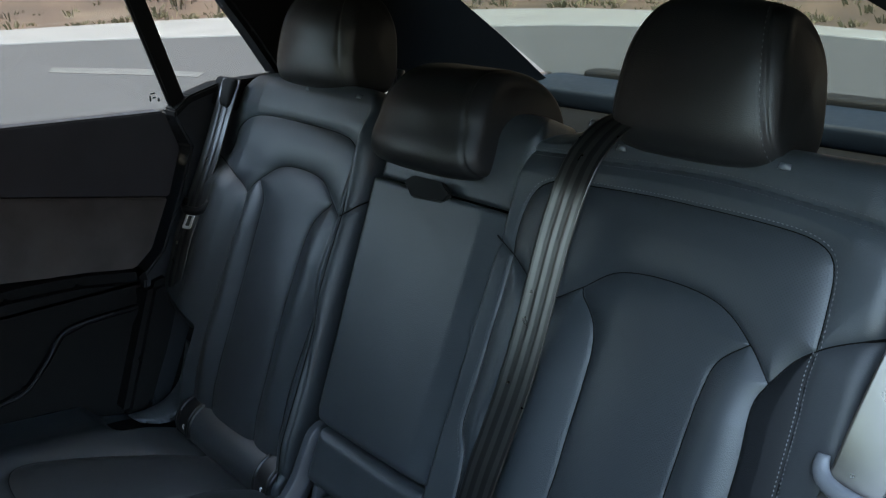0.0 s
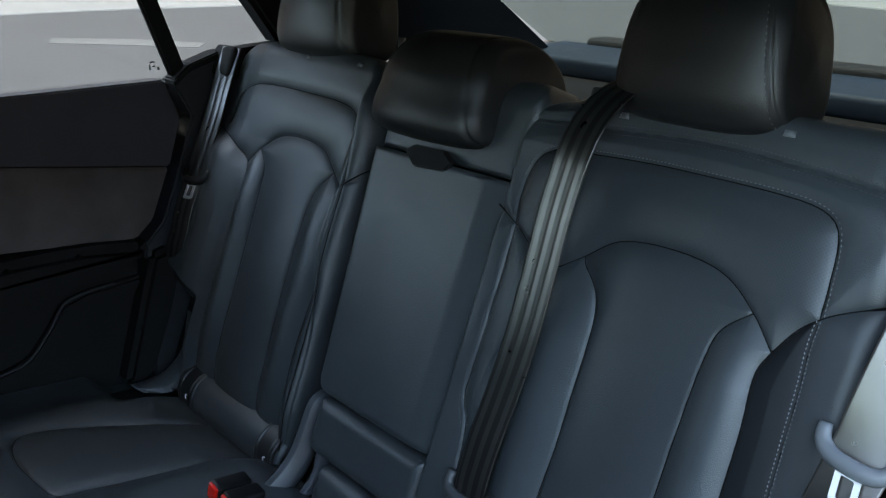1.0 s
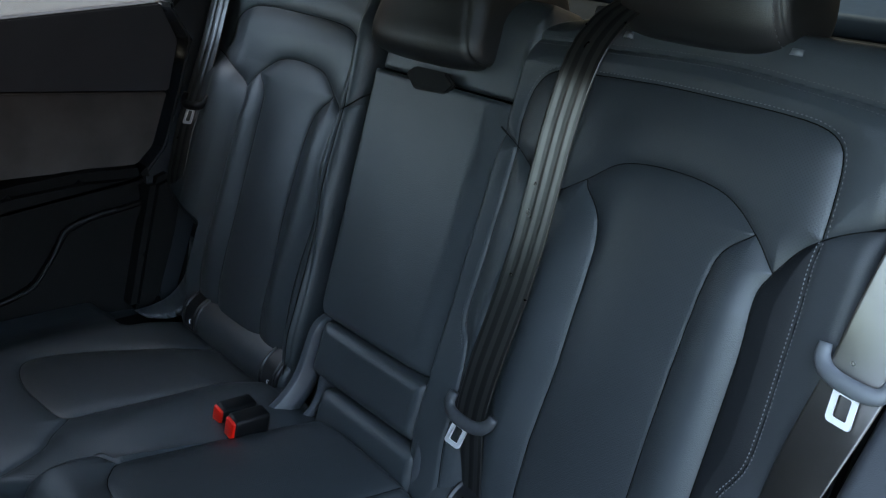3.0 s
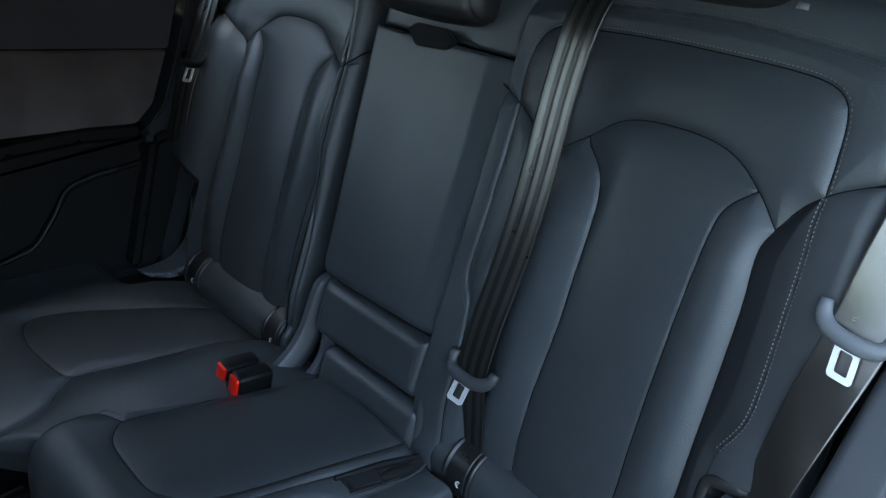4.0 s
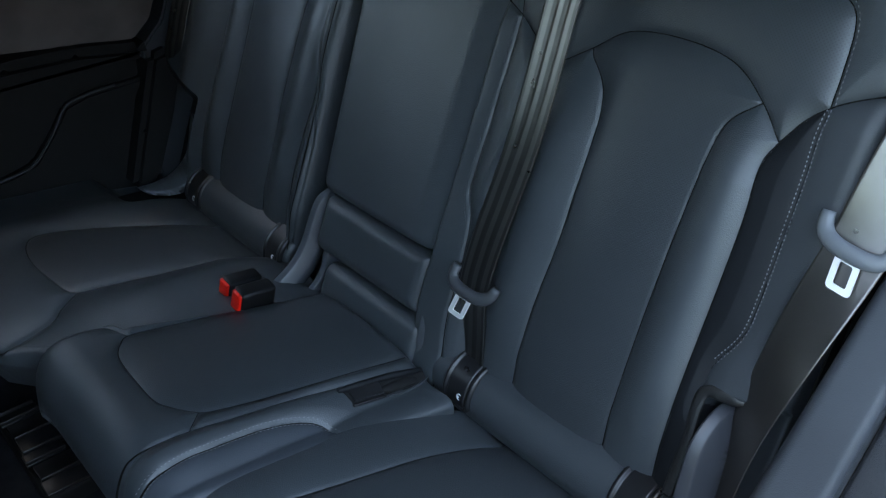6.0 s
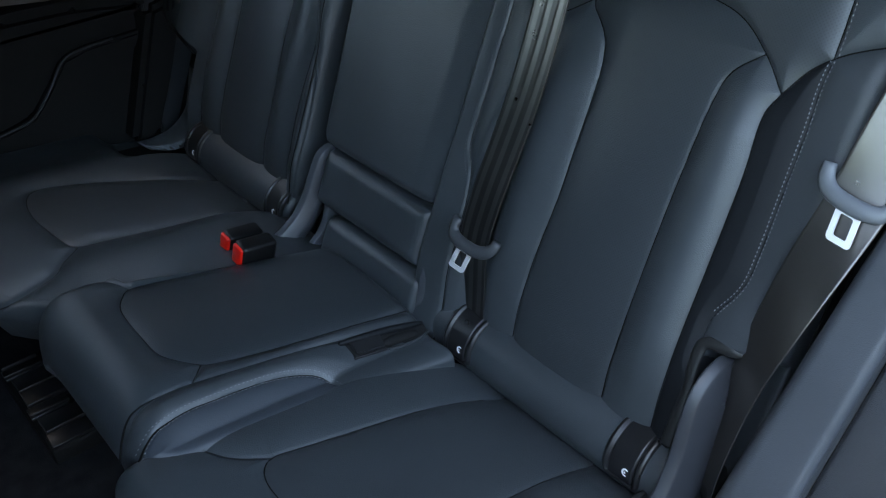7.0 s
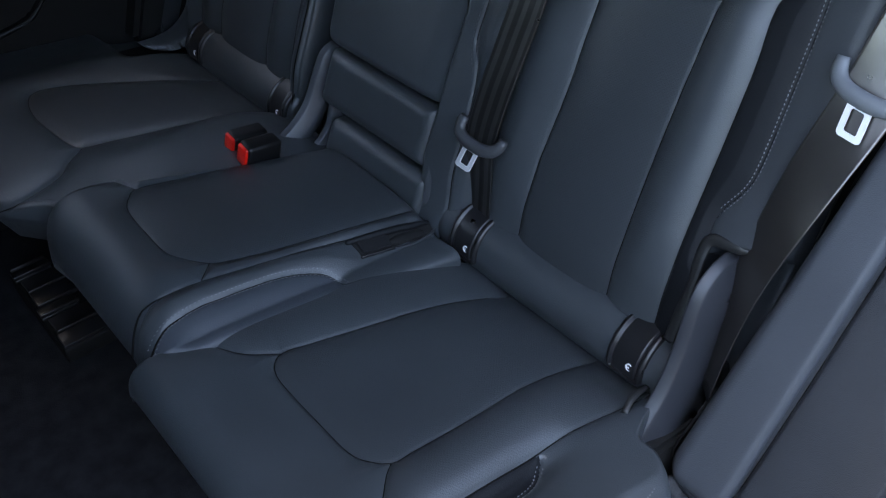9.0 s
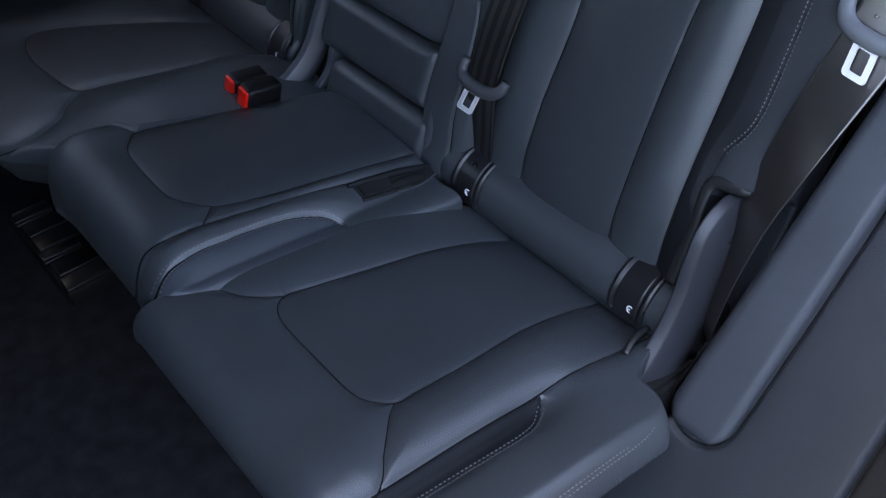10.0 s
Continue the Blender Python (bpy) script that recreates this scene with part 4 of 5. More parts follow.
tongue(belt, on_back(0.223, 0.087, 0.038), (1, 0.05, -0.1), (-0.25, -0.35, -0.9), B_OUT, cover=PLASTIC_MID, label="dark grey plastic tongue cover")

guide = thing("belt_guide", "black plastic belt guide on top of the backrest", "belt guide")
part("base", box((0.074, 0.026, 0.012), on_back(0.240, 0.594, 0.002), 0.004, Matrix.Rotation(-LEAN, 3, "X")), PLASTIC, guide)
part("guide_post", box((0.016, 0.014, 0.024), on_back(0.214, 0.588, 0.010), 0.004, Matrix.Rotation(-LEAN, 3, "X")), PLASTIC_GREY, guide, "grey guide post")

belt = thing("seat_belt", "grey woven outer seat belt hanging beside the door trim", "seat belt", "seat belts")
c = [(0.668, 0.36, 1.46), (0.655, 0.245, 1.25), (0.640, 0.180, 1.125), (0.632, 0.150, 1.062), (0.616, 0.101, 0.975), (0.600, 0.068, 0.885), (0.592, 0.046, 0.80), (0.590, 0.03, 0.73)]
web = ribbon(belt_rows(c, 0.0285, ((0.45, -0.70, 0.5), (-0.66, -0.72, 0.14)), hold=0.36), WEB_PLAIN, thick=0.0008)
part("webbing", web, None, belt, "grey ribbed webbing")
tongue(belt, (0.630, 0.147, 1.067), (1, -0.03, -0.12), (0.05, -0.45, -0.87), (0.05, -0.87, 0.48), s=1.0, metal=PALE_STEEL)

belt = thing("seat_belt", "grey ribbed outer seat belt hanging beside the closed door", "seat belt", "seat belts")
c = [(-0.672, 0.250, 1.300), (-0.668, 0.222, 1.246), (-0.662, 0.192, 1.187), (-0.66, 0.164, 1.134), (-0.66, 0.139, 1.085), (-0.66, 0.107, 1.027), (-0.66, 0.087, 0.976), (-0.66, 0.072, 0.934), (-0.662, 0.085, 0.88), (-0.67, 0.13, 0.80)]
web = ribbon(belt_rows(c, 0.024, ((0.25, -0.95, 0.2), (0.15, -0.97, 0.2))))
part("webbing", web, None, belt, "grey ribbed webbing")
part("belt_outlet", box((0.075, 0.030, 0.060), (-0.690, 0.246, 1.272), 0.010, Matrix.Rotation(radians(-25), 3, "X")), TRIM_DARK, belt, "dark plastic belt outlet")
tongue(belt, (-0.654, 0.135, 1.078), (0.96, 0.22, 0.05), (-0.1, -0.42, -0.9), (0.25, -0.92, 0.3), s=0.95, cover=PLASTIC)


def buckle(at, yaw):
    """A belt buckle: a black body with a slot and a red button at its end."""
    b = thing("buckle", "black plastic belt buckle with a red release button", "belt buckle", "belt buckles")
    m = Matrix.Rotation(radians(yaw), 3, "Z") @ Matrix.Rotation(radians(-10), 3, "X") @ Matrix.Rotation(radians(12), 3, "Y")
    part("body", box((0.028, 0.056, 0.038), at, 0.006, m), PLASTIC, b)
    part("release_button", box((0.022, 0.014, 0.030), Vector(at) + m @ Vector((0, -0.0245, 0.001)), 0.003, m), RED, b, "red button")
    part("slot", box((0.003, 0.003, 0.022), Vector(at) + m @ Vector((0.0085, -0.0275, 0.0)), 0.001, m), TRIM_DARK, b)
    return b


buckle((-0.080, -0.118, 0.780), 2)
buckle((-0.140, -0.108, 0.765), 2)


def release_handle():
    """The black plastic handle that folds the seat, in its tray beside the middle cushion."""
    h = thing("release_handle", "black plastic seat release handle in a tray", "seat handle")
    tilt = (on_cushion(0.185, 0.057, 0.015) - on_cushion(0.165, 0.057, 0.030)).cross(Vector(C_ALONG)).normalized()
    tilt = tilt if tilt.z > 0 else -tilt
    tray = [on_cushion(*p) - tilt * 0.006 for p in ((0.160, 0.110, 0.032), (0.181, 0.106, 0.019), (0.186, 0.057, 0.016), (0.188, -0.008, 0.014), (0.174, -0.009, 0.024), (0.166, 0.042, 0.030), (0.162, 0.076, 0.032))]
    part("tray", prism(tray, tilt, 0.008, 0.002), TRIM_DARK, h, "black plastic tray")
    lever = [on_cushion(*p) for p in ((0.164, 0.104, 0.033), (0.179, 0.101, 0.024), (0.184, 0.060, 0.021), (0.169, 0.060, 0.031))]
    part("lever", prism(lever, tilt, 0.003, 0.001), GLOSS, h, "glossy black lever")

    def bar(name, pts, wide, high, mat, label, taper=0.0):
        line = spline(pts, 0.003)
        rows = []
        for i, p in enumerate(line):
            a, b = on_cushion(*line[max(i - 1, 0)]), on_cushion(*line[min(i + 1, len(line) - 1)])
            k = 1 - taper * abs(2 * i / (len(line) - 1) - 1) ** 3
            rows.append((on_cushion(*p), (b - a).normalized().cross(tilt).normalized() * wide * k, tilt * high * k))
        vv, ff = sweep(rows, [(math.cos(k), math.sin(k)) for k in np.linspace(0, 2 * math.pi, 12, endpoint=False)])
        part(name, mesh(name, vv, ff, mat), None, h, label)
    bar("lever_lip", ((0.182, 0.106, 0.021), (0.1845, 0.08, 0.0195), (0.186, 0.058, 0.018)), 0.0022, 0.0030, GLOSS, "rounded lever edge")
    bar("tray_rim", ((0.187, 0.056, 0.017), (0.190, 0.029, 0.015), (0.189, 0.008, 0.016), (0.186, -0.009, 0.018)), 0.0018, 0.0022, SIDE_PLAIN, "raised tray rim")
    bar("hood", ((0.160, 0.114, 0.034), (0.165, 0.079, 0.033), (0.168, 0.045, 0.031), (0.172, 0.021, 0.029), (0.175, -0.006, 0.026)), 0.0050, 0.0055, SIDE_LEATHER, "moulded black hood", 0.4)
    bar("lever_grip", ((0.178, 0.060, 0.022), (0.180, 0.04, 0.022), (0.180, 0.018, 0.020), (0.181, 0.002, 0.018)), 0.0068, 0.0040, TRIM_DARK, "black fabric grip", 0.5)

release_handle()


def floor_vent():
    """A ribbed black plastic duct outlet on the floor in front of the middle seat."""
    v = thing("floor_vent", "ribbed black plastic air duct cover on the carpet", "air vent")
    part("base", box((0.250, 0.090, 0.036), (-0.415, -0.391, 0.416), 0.008), TRIM_DARK, v)
    for x0, x1, y0, y1 in ((-0.536, -0.532, -0.431, -0.372), (-0.530, -0.506, -0.435, -0.369), (-0.503, -0.452, -0.428, -0.352), (-0.449, -0.406, -0.429, -0.358),
                           (-0.403, -0.378, -0.435, -0.370), (-0.374, -0.323, -0.428, -0.350), (-0.320, -0.290, -0.432, -0.354)):
        wide = x1 - x0
        part("louvre", box((wide, y1 - y0, 0.006), ((x0 + x1) / 2, (y0 + y1) / 2, 0.441), 0.0015, Matrix.Rotation(radians(-9 if wide > 0.045 else 14), 3, "Y")), GLOSS, v, "glossy black louvre")
        if x1 < -0.3:
            part("lip", box((0.0034, y1 - y0 + 0.002, 0.008), (x1, (y0 + y1) / 2, 0.447), 0.0016), GLOSS, v, "louvre edge")
    for x in (-0.45, -0.33):
        part("clip", box((0.020, 0.012, 0.016), (x, -0.343, 0.444), 0.004), TRIM_DARK, v, "small black clip")

floor_vent()

# ------------------------------------------------------------------ near door jamb
JA = radians(62)
J_ALONG = (0, math.cos(JA), math.sin(JA))
J_OUT = (0, -math.sin(JA), math.cos(JA))
J_O = (0, -0.03, 0.70)
jamb = thing("wheel_arch_trim", "dark grey padded trim of the door opening", "car trim", kind="structure")
Pad(J_O, J_ALONG, J_OUT, (0.607, 0.683), (-0.046, 0.62), (0.020, 0.010, 0.02, 0.03), (0.12, 0.05, 0.05, 0.05), corner=(0.032, 0.02),
    warp=lambda U, V: U + V * (0.12 - 0.05 * (U - 0.607) / 0.076)).build(jamb, [("side_pad", 0.65, 0.2, PAD_VINYL, "padded dark grey side bolster")])
rim = [(0.612 + 0.12 * 0.12, 0.12), (0.603, 0.0), (0.607, -0.030), (0.622, -0.047), (0.645, -0.052), (0.668, -0.042), (0.681, -0.022), (0.686, 0.01), (0.695, 0.12), (0.702, 0.22), (0.709, 0.32), (0.716, 0.42), (0.723, 0.52), (0.73, 0.63)]
panel = Pad(lifted(J_O, J_OUT, -0.010), J_ALONG, J_OUT, (0.570, 0.803), (-0.35, 0.70), (0.006, 0.008, 0, 0.02), (0.04, 0.02, 0, 0.05), seams=[(rim, 0.006, 0.003)], puff=0.003, soft=0.01, step=0.0024,
    warp=lambda U, V: 0.803 - (0.803 - U) * (0.803 - 0.570 - np.clip((V + 0.10) / 0.1, 0, 1) * 0.075 - 0.10 * np.clip(V, 0, 1)) / (0.803 - 0.570))
# the dark strip paints the shaded crease around the side pad
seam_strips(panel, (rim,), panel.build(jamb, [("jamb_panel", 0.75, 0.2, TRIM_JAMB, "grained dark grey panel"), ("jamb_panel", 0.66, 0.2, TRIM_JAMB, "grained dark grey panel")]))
Pad(lifted(J_O, J_OUT, -0.02), J_ALONG, J_OUT, (0.806, 0.93), (-0.38, 0.75), (0.006, 0.02, 0, 0.02), (0.02, 0.1, 0, 0.05),
    ).build(jamb, [("sill_panel", 0.85, 0.2, TRIM_DARK, "dark sill edge")])

# ------------------------------------------------------------------ shell of the car


def slab(name, size, at, mat, label, category="", bevel=0.01, turn=None):
    ob = part(name, box(size, at, bevel, turn), mat, None)
    return tagged(ob, label, category or name.replace("_", " "), kind="structure")


slab("floor", (1.5, 1.32, 0.04), (0.0, -0.37, 0.38), CARPET, "black carpet floor of the car")
slab("ceiling", (1.31, 2.70, 0.05), (-0.075, -0.67, 1.66), HEADLINER, "dark headliner under the roof")
# unseen stand-in for the front seats, tall enough to block windscreen light
slab("wall_middle", (1.40, 0.05, 1.00), (0.0, -1.02, 0.90), TRIM_DARK, "unseen dark wall in place of the front seats, blocking light", "cabin wall")
slab("wall_front", (1.46, 0.05, 0.75), (0.0, -2.70, 0.755), TRIM_DARK, "dark front wall of the cabin", "cabin wall")
slab("floor_front", (1.46, 1.66, 0.04), (0.0, -1.86, 0.38), CARPET, "black carpet of the front footwell", "floor")
for x in (-0.765, 0.745):
    slab("wall_side", (0.05, 1.66, 0.85), (x, -1.87, 0.82), TRIM_DARK, "dark lining of a front door", "cabin wall")
    slab("pillar", (0.05, 0.11, 0.36), (x, -1.03, 1.41), HEADLINER, "dark door pillar", "car pillar")
windscreen = thing("window_3", "clear sloping windscreen", "window", kind="structure")
part("pane", prism([Vector((-0.74, -2.70, 1.12)), Vector((0.72, -2.70, 1.12)), Vector((0.58, -2.02, 1.64)), Vector((-0.70, -2.02, 1.64))], (0, -0.6, 0.8), 0.004, 0), GLASS, windscreen)
# unseen panel, added to stop light leaking in under the luggage floor
slab("bulkhead", (1.44, 0.03, 0.36), (0.0, 0.275, 0.56), CARPET, "unseen black panel behind the seats that stops a light leak")
slab("luggage_floor", (1.3, 1.0, 0.04), (0.0, 0.75, 0.72), CARPET, "black carpet luggage floor")
slab("luggage_side", (0.05, 1.1, 0.5), (0.72, 0.85, 0.95), TRIM_DARK, "dark luggage side trim")
slab("tailgate_trim", (1.34, 0.06, 0.45), (0.0, 1.25, 0.97), TRIM_DARK, "dark tailgate lining")
slab("load_cover", (1.34, 0.60, 0.012), (0.0, 0.765, 1.13), HEADLINER, "dark grey load cover")

slab("body_side", (0.03, 4.03, 0.82), (-0.84, -0.735, 0.76), PAINT, "dark painted flank of the car")

quarter = thing("wall_near", "dark rear quarter trim beside the open door", "car trim", kind="structure")
# out of view; solid, with no window, to darken the cabin's rear
part("quarter_trim", prism([Vector((0.745, y, z)) for y, z in ((0.10, 1.47), (0.22, 1.38), (0.33, 1.20), (0.28, 0.95), (0.28, 0.60), (1.27, 0.60), (1.27, 1.17), (0.62, 1.66), (0.10, 1.66))], (1, 0, 0), 0.05, 0.006), HEADLINER, quarter, "dark quarter trim")
part("door_header", prism([Vector((0.69, y, z)) for y, z in ((-0.13, 1.545), (-0.066, 1.516), (-0.036, 1.506), (0.12, 1.45), (0.12, 1.68), (-0.06, 1.68))], (1, 0, 0), 0.06, 0.006), HEADLINER, quarter, "dark door header")
# unseen; set low to keep sky light off the far cushion
part("roof_edge", box((0.06, 1.92, 0.06), (0.585, -1.05, 1.578), 0.015), HEADLINER, quarter, "dark roof edge")
part("roof_corner", box((0.16, 0.80, 0.05), (0.66, 0.30, 1.66), 0.01), HEADLINER, quarter)
# unseen filler, added so the gap beside the belt stays dark
part("gap_blocker", prism([Vector((0.625, y, z)) for y, z in ((0.03, 0.40), (0.055, 0.72), (0.30, 1.20), (0.50, 1.20), (0.50, 0.40))], (1, 0, 0), 0.12, 0.004), TRIM_DARK, quarter, "unseen dark block that keeps light out of the gap")

# the open door behind the camera
opened = thing("door_2", "opened rear door with dark lining", "car door", kind="structure")
HINGE, SWING = Vector((0.79, -0.98, 0)), Vector((math.cos(radians(-25)), math.sin(radians(-25)), 0))
ACROSS = Vector((-SWING.y, SWING.x, 0))


def on_door(a, z, d=0.0):
    return HINGE + SWING * a + ACROSS * d + Vector((0, 0, z))


part("lower_panel", prism([on_door(a, z) for a, z in ((0.0, 0.42), (0.72, 0.42), (0.92, 0.75), (1.0, 1.12), (0.0, 1.14))], -ACROSS, 0.09, 0.015), DOOR_SOFT, opened, "dark door lining")
part("window_frame", prism([on_door(a, z, -0.03) for a, z in ((0.0, 1.14), (0.05, 1.14), (0.05, 1.56), (0.78, 1.56), (0.97, 1.12), (1.0, 1.12), (0.82, 1.61), (0.0, 1.61))], -ACROSS, 0.03, 0.004), TRIM_DARK, opened, "black window frame")
part("pane", prism([on_door(a, z, -0.04) for a, z in ((0.05, 1.13), (0.97, 1.12), (0.78, 1.56), (0.05, 1.56))], -ACROSS, 0.004, 0), GLASS_REAR, opened)

slab("roof_panel", (1.50, 2.80, 0.03), (-0.09, -0.65, 1.702), PAINT, "dark painted roof of the car", bevel=0.012)
slab("tailgate", (1.56, 0.04, 0.62), (0.0, 1.30, 0.84), PAINT, "dark painted tailgate of the car", bevel=0.015)
skin = part("quarter_panel", prism([Vector((0.80, y, z)) for y, z in ((0.34, 0.62), (0.34, 0.98), (0.38, 1.20), (0.28, 1.36), (0.14, 1.47), (0.10, 1.68), (0.62, 1.68), (1.28, 1.18), (1.28, 0.55), (0.95, 0.55), (0.90, 0.72), (0.75, 0.84), (0.55, 0.84), (0.42, 0.74))], (1, 0, 0), 0.03, 0.006), PAINT, None)
tagged(skin, "dark painted rear quarter of the car", "car body", kind="structure")

# far side
door = thing("door_1", "closed rear door with dark lining", "car door", kind="structure")
X = -0.72


def yz(pts, x):
    return [Vector((x, y, z)) for y, z in pts]


part("upper_lining", prism(yz(((-0.97, 1.10), (-0.25, 1.165), (0.116, 1.090), (0.150, 1.178), (0.128, 1.252), (-0.161, 1.267), (-0.97, 1.27)), X - 0.05), (1, 0, 0), 0.05, 0.003), DOOR_SOFT, door, "soft dark upper lining")
part("insert", prism(yz(((-0.97, 0.98), (-0.211, 1.0), (0.030, 0.965), (0.067, 0.994), (0.113, 1.087), (-0.25, 1.162), (-0.97, 1.097)), X - 0.052), (1, 0, 0), 0.05, 0.003), DOOR_CLOTH, door, "dark fabric insert")
part("armrest", prism(yz(((-0.97, 0.90), (-0.1, 0.90), (0.015, 0.925), (0.042, 0.945), (0.040, 0.962), (-0.086, 0.985), (-0.211, 0.992), (-0.97, 0.975)), X - 0.05), (1, 0, 0), 0.085, 0.018), TRIM_DARK, door)
part("door_pocket", prism(yz(((-0.40, 0.68), (-0.40, 0.775), (-0.251, 0.784), (-0.205, 0.795), (-0.163, 0.837), (-0.128, 0.881), (-0.081, 0.892), (0.030, 0.894), (-0.035, 0.80), (-0.10, 0.70)), X - 0.05), (1, 0, 0), 0.058, 0.006), TRIM_DARK, door, "dark moulded pocket panel")
# a lip in lighter trim stands in for the pocket edge's highlight
lip = spline([(X + 0.010, y, z) for y, z in ((-0.40, 0.776), (-0.251, 0.786), (-0.205, 0.797), (-0.163, 0.839), (-0.128, 0.883), (-0.081, 0.894), (-0.03, 0.896))], 0.006)
rows = []
for i, p in enumerate(lip):
    t = Vector(lip[min(i + 1, len(lip) - 1)] - lip[max(i - 1, 0)]).normalized()
    rows.append((Vector(p), Vector((1, 0, 0)).cross(t) * 0.0022, Vector((0.003, 0, 0))))
vv, ff = sweep(rows, [(math.cos(k), math.sin(k)) for k in np.linspace(0, 2 * math.pi, 8, endpoint=False)])
part("pocket_lip", mesh("pocket_lip", vv, ff, TRIM), None, door, "lighter pocket edge painting its highlight")
part("backing", prism(yz(((-0.98, 0.4), (0.02, 0.4), (0.05, 0.93), (0.15, 1.1), (0.19, 1.18), (0.19, 1.24), (-0.98, 1.25)), X - 0.09), (1, 0, 0), 0.04, 0), TRIM_DARK, door)
part("lower_lining", prism(yz(((-0.97, 0.4), (0.0, 0.4), (0.03, 0.95), (-0.97, 0.95)), X - 0.06), (1, 0, 0), 0.05, 0.004), TRIM_DARK, door)

side = thing("wall_far", "dark rear quarter trim beside the closed door", "car trim", kind="structure")
part("pillar_trim", prism(yz(((0.142, 1.245), (0.176, 1.268), (0.237, 1.283), (0.386, 1.283), (0.60, 1.25), (0.60, 0.45), (0.0, 0.45), (0.04, 0.95), (0.085, 0.99), (0.13, 1.085), (0.17, 1.178)), X - 0.05), (1, 0, 0), 0.058, 0.004), TRIM, side, "dark grey pillar trim")
part("rear_pillar", prism(yz(((0.21, 1.56), (0.275, 1.441), (0.321, 1.374), (0.376, 1.283), (0.62, 1.22), (1.165, 1.14), (1.165, 1.160), (1.143, 1.178), (1.004, 1.291), (0.865, 1.394), (0.68, 1.53), (0.66, 1.66), (0.16, 1.66)), X - 0.05), (1, 0, 0), 0.06, 0.01), HEADLINER, side, "dark headliner pillar")
part("seat_side_trim", prism(yz(((0.041, 0.937), (0.085, 0.945), (0.104, 0.918), (0.078, 0.85), (0.063, 0.809), (0.030, 0.74), (0.008, 0.69), (-0.050, 0.69), (-0.010, 0.80)), X - 0.04), (1, 0, 0), 0.075, 0.012), TRIM_DARK, side, "dark moulded lower pillar trim")
part("window_moulding", prism(yz(((0.142, 1.238), (0.176, 1.262), (0.237, 1.277), (0.386, 1.277), (0.386, 1.291), (0.237, 1.291), (0.176, 1.276), (0.142, 1.252)), X - 0.03), (1, 0, 0), 0.046, 0.003), TRIM_DARK, side, "black window moulding")
part("window_bar", prism(yz(((0.030, 1.66), (0.068, 1.66), (0.174, 1.265), (0.142, 1.255)), X - 0.012), (1, 0, 0), 0.014, 0.004), TRIM_DARK, side, "black window bar")
# unseen; lowered to block window light on the seat tops
part("roof_rail", box((0.20, 2.66, 0.14), (X + 0.07, -0.69, 1.585), 0.03), HEADLINER, side, "dark roof lining edge")

win = thing("window_1", "clear glass of the closed rear door", "window", kind="structure")
g = part("pane", box((0.004, 1.12, 0.44), (X - 0.024, -0.41, 1.45), 0.0), GLASS, win)
g = part("pane", box((0.004, 0.50, 0.44), (X - 0.024, 0.402, 1.45), 0.0), GLASS, win)

for y, z, w, h in ((0.120, 1.284, 0.009, 0.003), (0.114, 1.275, 0.003, 0.010), (0.122, 1.276, 0.006, 0.003), (0.130, 1.271, 0.004, 0.007), (0.212, 1.283, 0.006, 0.003), (0.219, 1.275, 0.003, 0.006)):
    part("etched_mark", box((0.0006, w, h), (X - 0.0214, y, z), 0.0), PLASTIC_GREY, win, "small dark etched mark")

# rear window
rear = thing("window_2", "tinted sloping rear window", "window", kind="structure")
gl = prism([Vector((-0.80, 1.23, 1.17)), Vector((0.80, 1.23, 1.17)), Vector((0.78, 0.62, 1.60)), Vector((-0.78, 0.62, 1.60))], (0, 0.5, 0.85), 0.004, 0)
g = part("pane", gl, GLASS_REAR, rear)
part("sill", box((1.54, 0.20, 0.05), (0, 1.15, 1.155), 0.012), SHELF_SKY_TINT, rear, "dark window sill tinted blue for reflected sky")
# the header is out of view, lowered to shade the seat tops
part("roof_header", box((1.3, 0.22, 0.12), (0, 0.66, 1.58), 0.03), HEADLINER, rear, "dark roof lining edge")

# ------------------------------------------------------------------ outside
ground = part("ground", mesh("ground", [(-900, -900, 0), (900, -900, 0), (900, 900, 0), (-900, 900, 0)], [(0, 1, 2, 3)], ASPHALT), None, None)
tagged(ground, "grey asphalt lot around the car", "road", kind="structure")


def strip(name, inner, outer, cols, mat, step=0.6, wobble=0.10):
    """A band of ground between two smooth lines, with a kerb step at its inner side."""
    a, b = spline(inner, step), spline(outer, step)
    n = 120
    ia, ib = np.linspace(0, len(a) - 1, n), np.linspace(0, len(b) - 1, n)
    A = np.stack([np.interp(ia, np.arange(len(a)), a[:, k]) for k in (0, 1)], 1)
    B = np.stack([np.interp(ib, np.arange(len(b)), b[:, k]) for k in (0, 1)], 1)
    V, F = [], []
    for i in range(n):
        for t, z in cols:
            p = A[i] * (1 - t) + B[i] * t
            w = wobble * noise.noise(Vector((p[0] * 0.8, p[1] * 0.8, t)))
            V.append((p[0] + w, p[1] + w, z + (0.5 * z * noise.noise(Vector((p[0] * 0.15, p[1] * 0.15, t))) if z > 0.5 else 0)))
    m = len(cols)
    for i in range(n - 1):
        for j in range(m - 1):
            F.append((i * m + j, (i + 1) * m + j, (i + 1) * m + j + 1, i * m + j + 1))
    return part(name, mesh(name, V, F, mat), None, None)


EDGE_IN = ((-30, -22), (-21, -5), (-15.6, 3.8), (-13.75, 5.9), (-12.8, 6.8), (-10.2, 9.6), (-8.4, 10.6), (-5.5, 10.95), (-4.4, 10.7), (4, 8.5), (20, 4), (33, -6), (38, -25), (30, -50))
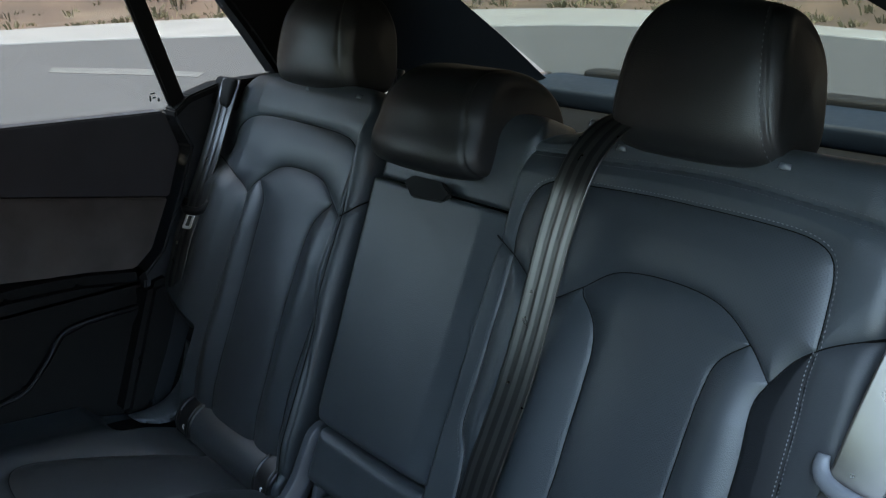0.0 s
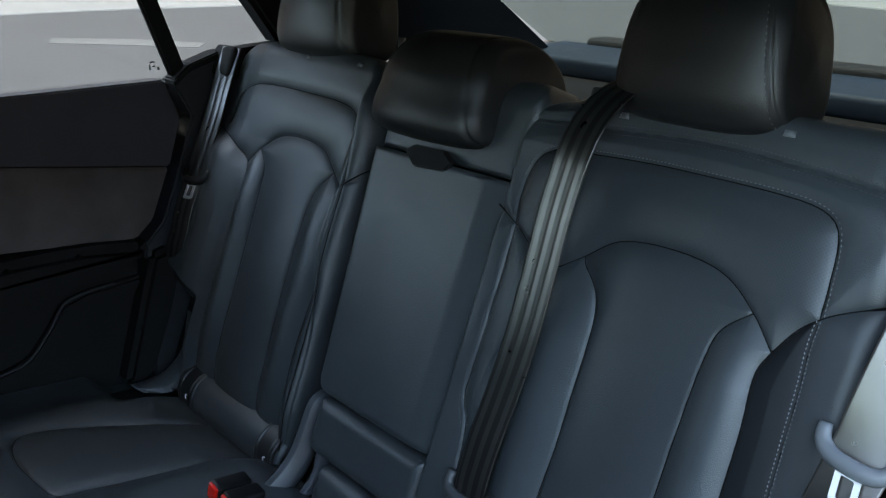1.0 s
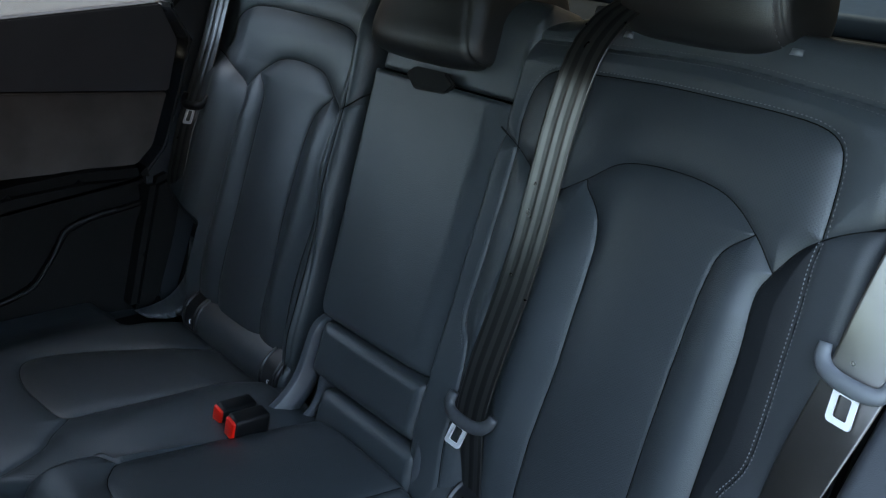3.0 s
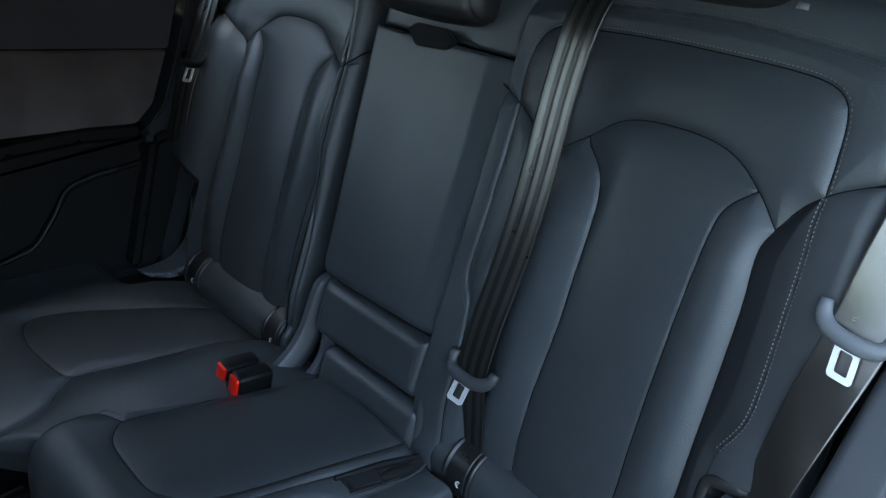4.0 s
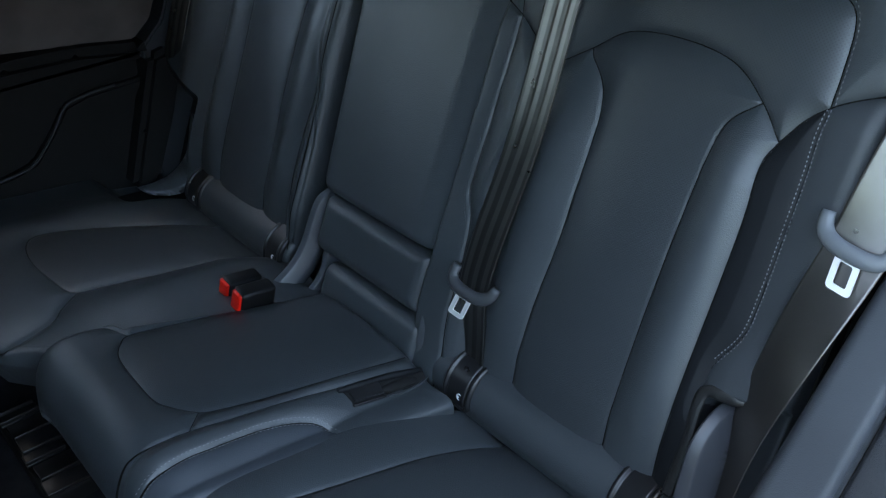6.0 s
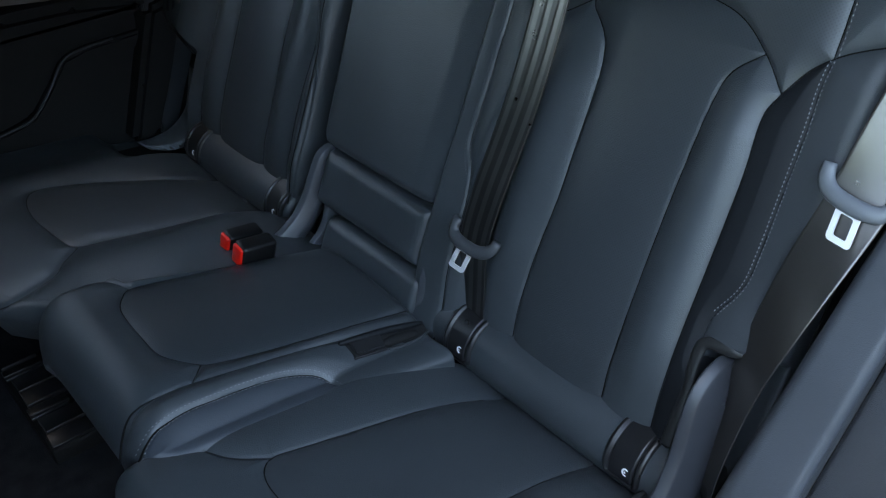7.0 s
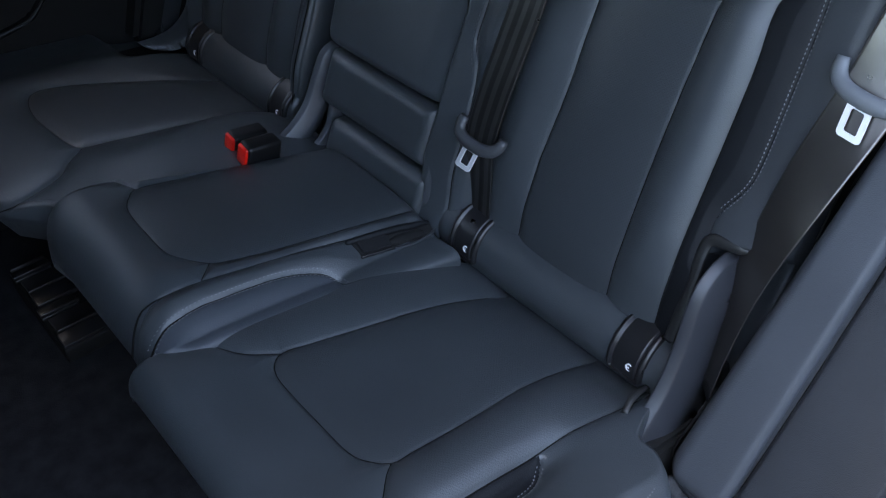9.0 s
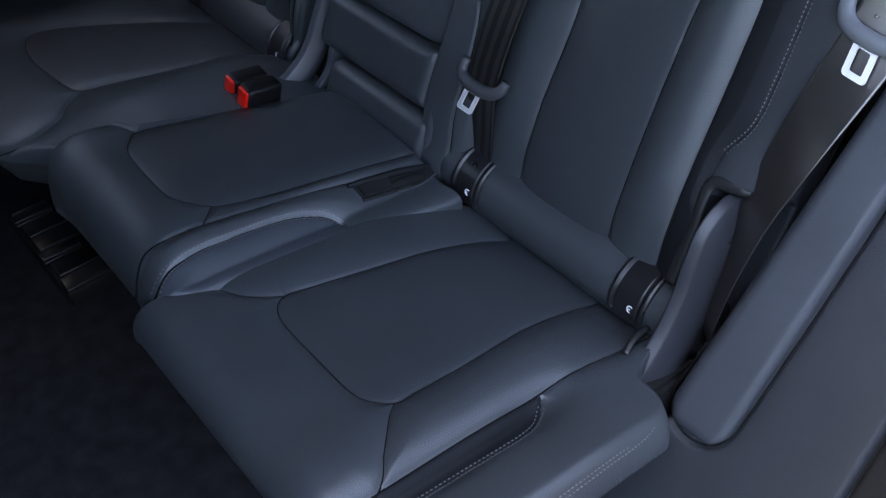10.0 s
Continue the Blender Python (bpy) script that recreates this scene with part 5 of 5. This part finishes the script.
EDGE_OUT = ((-34, -24), (-24, -4), (-18, 4.5), (-16.9, 6.6), (-15.6, 8.3), (-12.3, 11.3), (-9.7, 12.4), (-5.8, 11.6), (-4.6, 11.3), (4.2, 9.2), (20, 4.8), (35, -5.5), (40, -25), (32, -52))
# upper slope and +x wrap are unseen, added to block sky light
BANK_OUT = ((-58, -38), (-48, -4), (-42, 12), (-40, 20), (-37, 27), (-30, 36), (-20, 40), (-8, 40), (2, 38), (24, 36), (80, 44), (130, 4), (140, -45), (125, -110))
BANK = [(0, 0.03), (0.03, 0.08), (0.08, 0.6), (0.15, 2.2), (0.25, 6.0), (0.4, 13.0), (0.7, 27.0), (1.0, 42.0)]
tagged(strip("pavement", EDGE_IN, EDGE_OUT, [(0, -0.02), (0, 0.012), (0.02, 0.02), (0.3, 0.02), (0.6, 0.025), (1.0, 0.04)], CONCRETE), "pale gravel shoulder along the road", "road edge", kind="structure")
tagged(strip("bank", EDGE_OUT, BANK_OUT, BANK, EARTH, wobble=0.3), "dry earth bank behind the road, extended unseen to screen the sky", "hillside", kind="structure")
# unseen ridge, added to cut off bright sky near the horizon
tagged(strip("screen_hill", ((-58, -34), (-75, -80), (-40, -150), (30, -190)), ((-90, -30), (-130, -90), (-80, -220), (30, -280)), [(0, -0.1), (0.1, 2.0), (0.3, 9.0), (0.6, 17.0), (1.0, 24.0)], EARTH, wobble=0.5), "unseen dry hillside added to screen low sky", "hillside", kind="structure")
mark = part("road_marking", prism([Vector(p) for p in ((-11.85, 3.42, 0.002), (-11.38, 3.22, 0.002), (-10.18, 3.82, 0.002), (-9.30, 4.22, 0.002), (-9.58, 4.45, 0.002), (-10.65, 4.08, 0.002))], (0, 0, 1), 0.004, 0), ROADPAINT, None)
tagged(mark, "worn white road marking on the asphalt", "road marking", kind="structure")

# dry tufts on the bank
rng = random.Random(4)
inner, outer = spline(EDGE_OUT, 0.5), spline(BANK_OUT, 0.5)
V, F = [], []
for k in range(5200):
    s = rng.random()
    t = rng.random() ** 2 * 0.35 + 0.004
    a, b = inner[int(s * (len(inner) - 1))], outer[int(s * (len(outer) - 1))]
    x, y = a[0] * (1 - t) + b[0] * t, a[1] * (1 - t) + b[1] * t
    z = float(np.interp(t, [q[0] for q in BANK], [q[1] for q in BANK]))
    hgt = rng.uniform(0.10, 0.26) * (1 + 3 * t)
    for q in range(14):
        an, ln = rng.uniform(0, 6.28), rng.uniform(0.2, 0.5) * hgt
        d = Vector((math.cos(an), math.sin(an), 0))
        sd = Vector((-d.y, d.x, 0)) * 0.018
        c0 = Vector((x, y, z - 0.12)) + d * 0.15 * rng.random()
        i = len(V)
        V += [c0 - sd, c0 + sd, c0 + d * ln * 0.5 + Vector((0, 0, hgt * 0.7)) + sd, c0 + d * ln + Vector((0, 0, hgt * rng.uniform(0.7, 1.1)))]
        F += [(i, i + 1, i + 2), (i, i + 2, i + 3)]
tufts = part("dry_grass", mesh("dry_grass", V, F, DRY, smooth=False), None, None)
tagged(tufts, "dry straw-coloured grass tufts on the bank", "grass", kind="stuff")
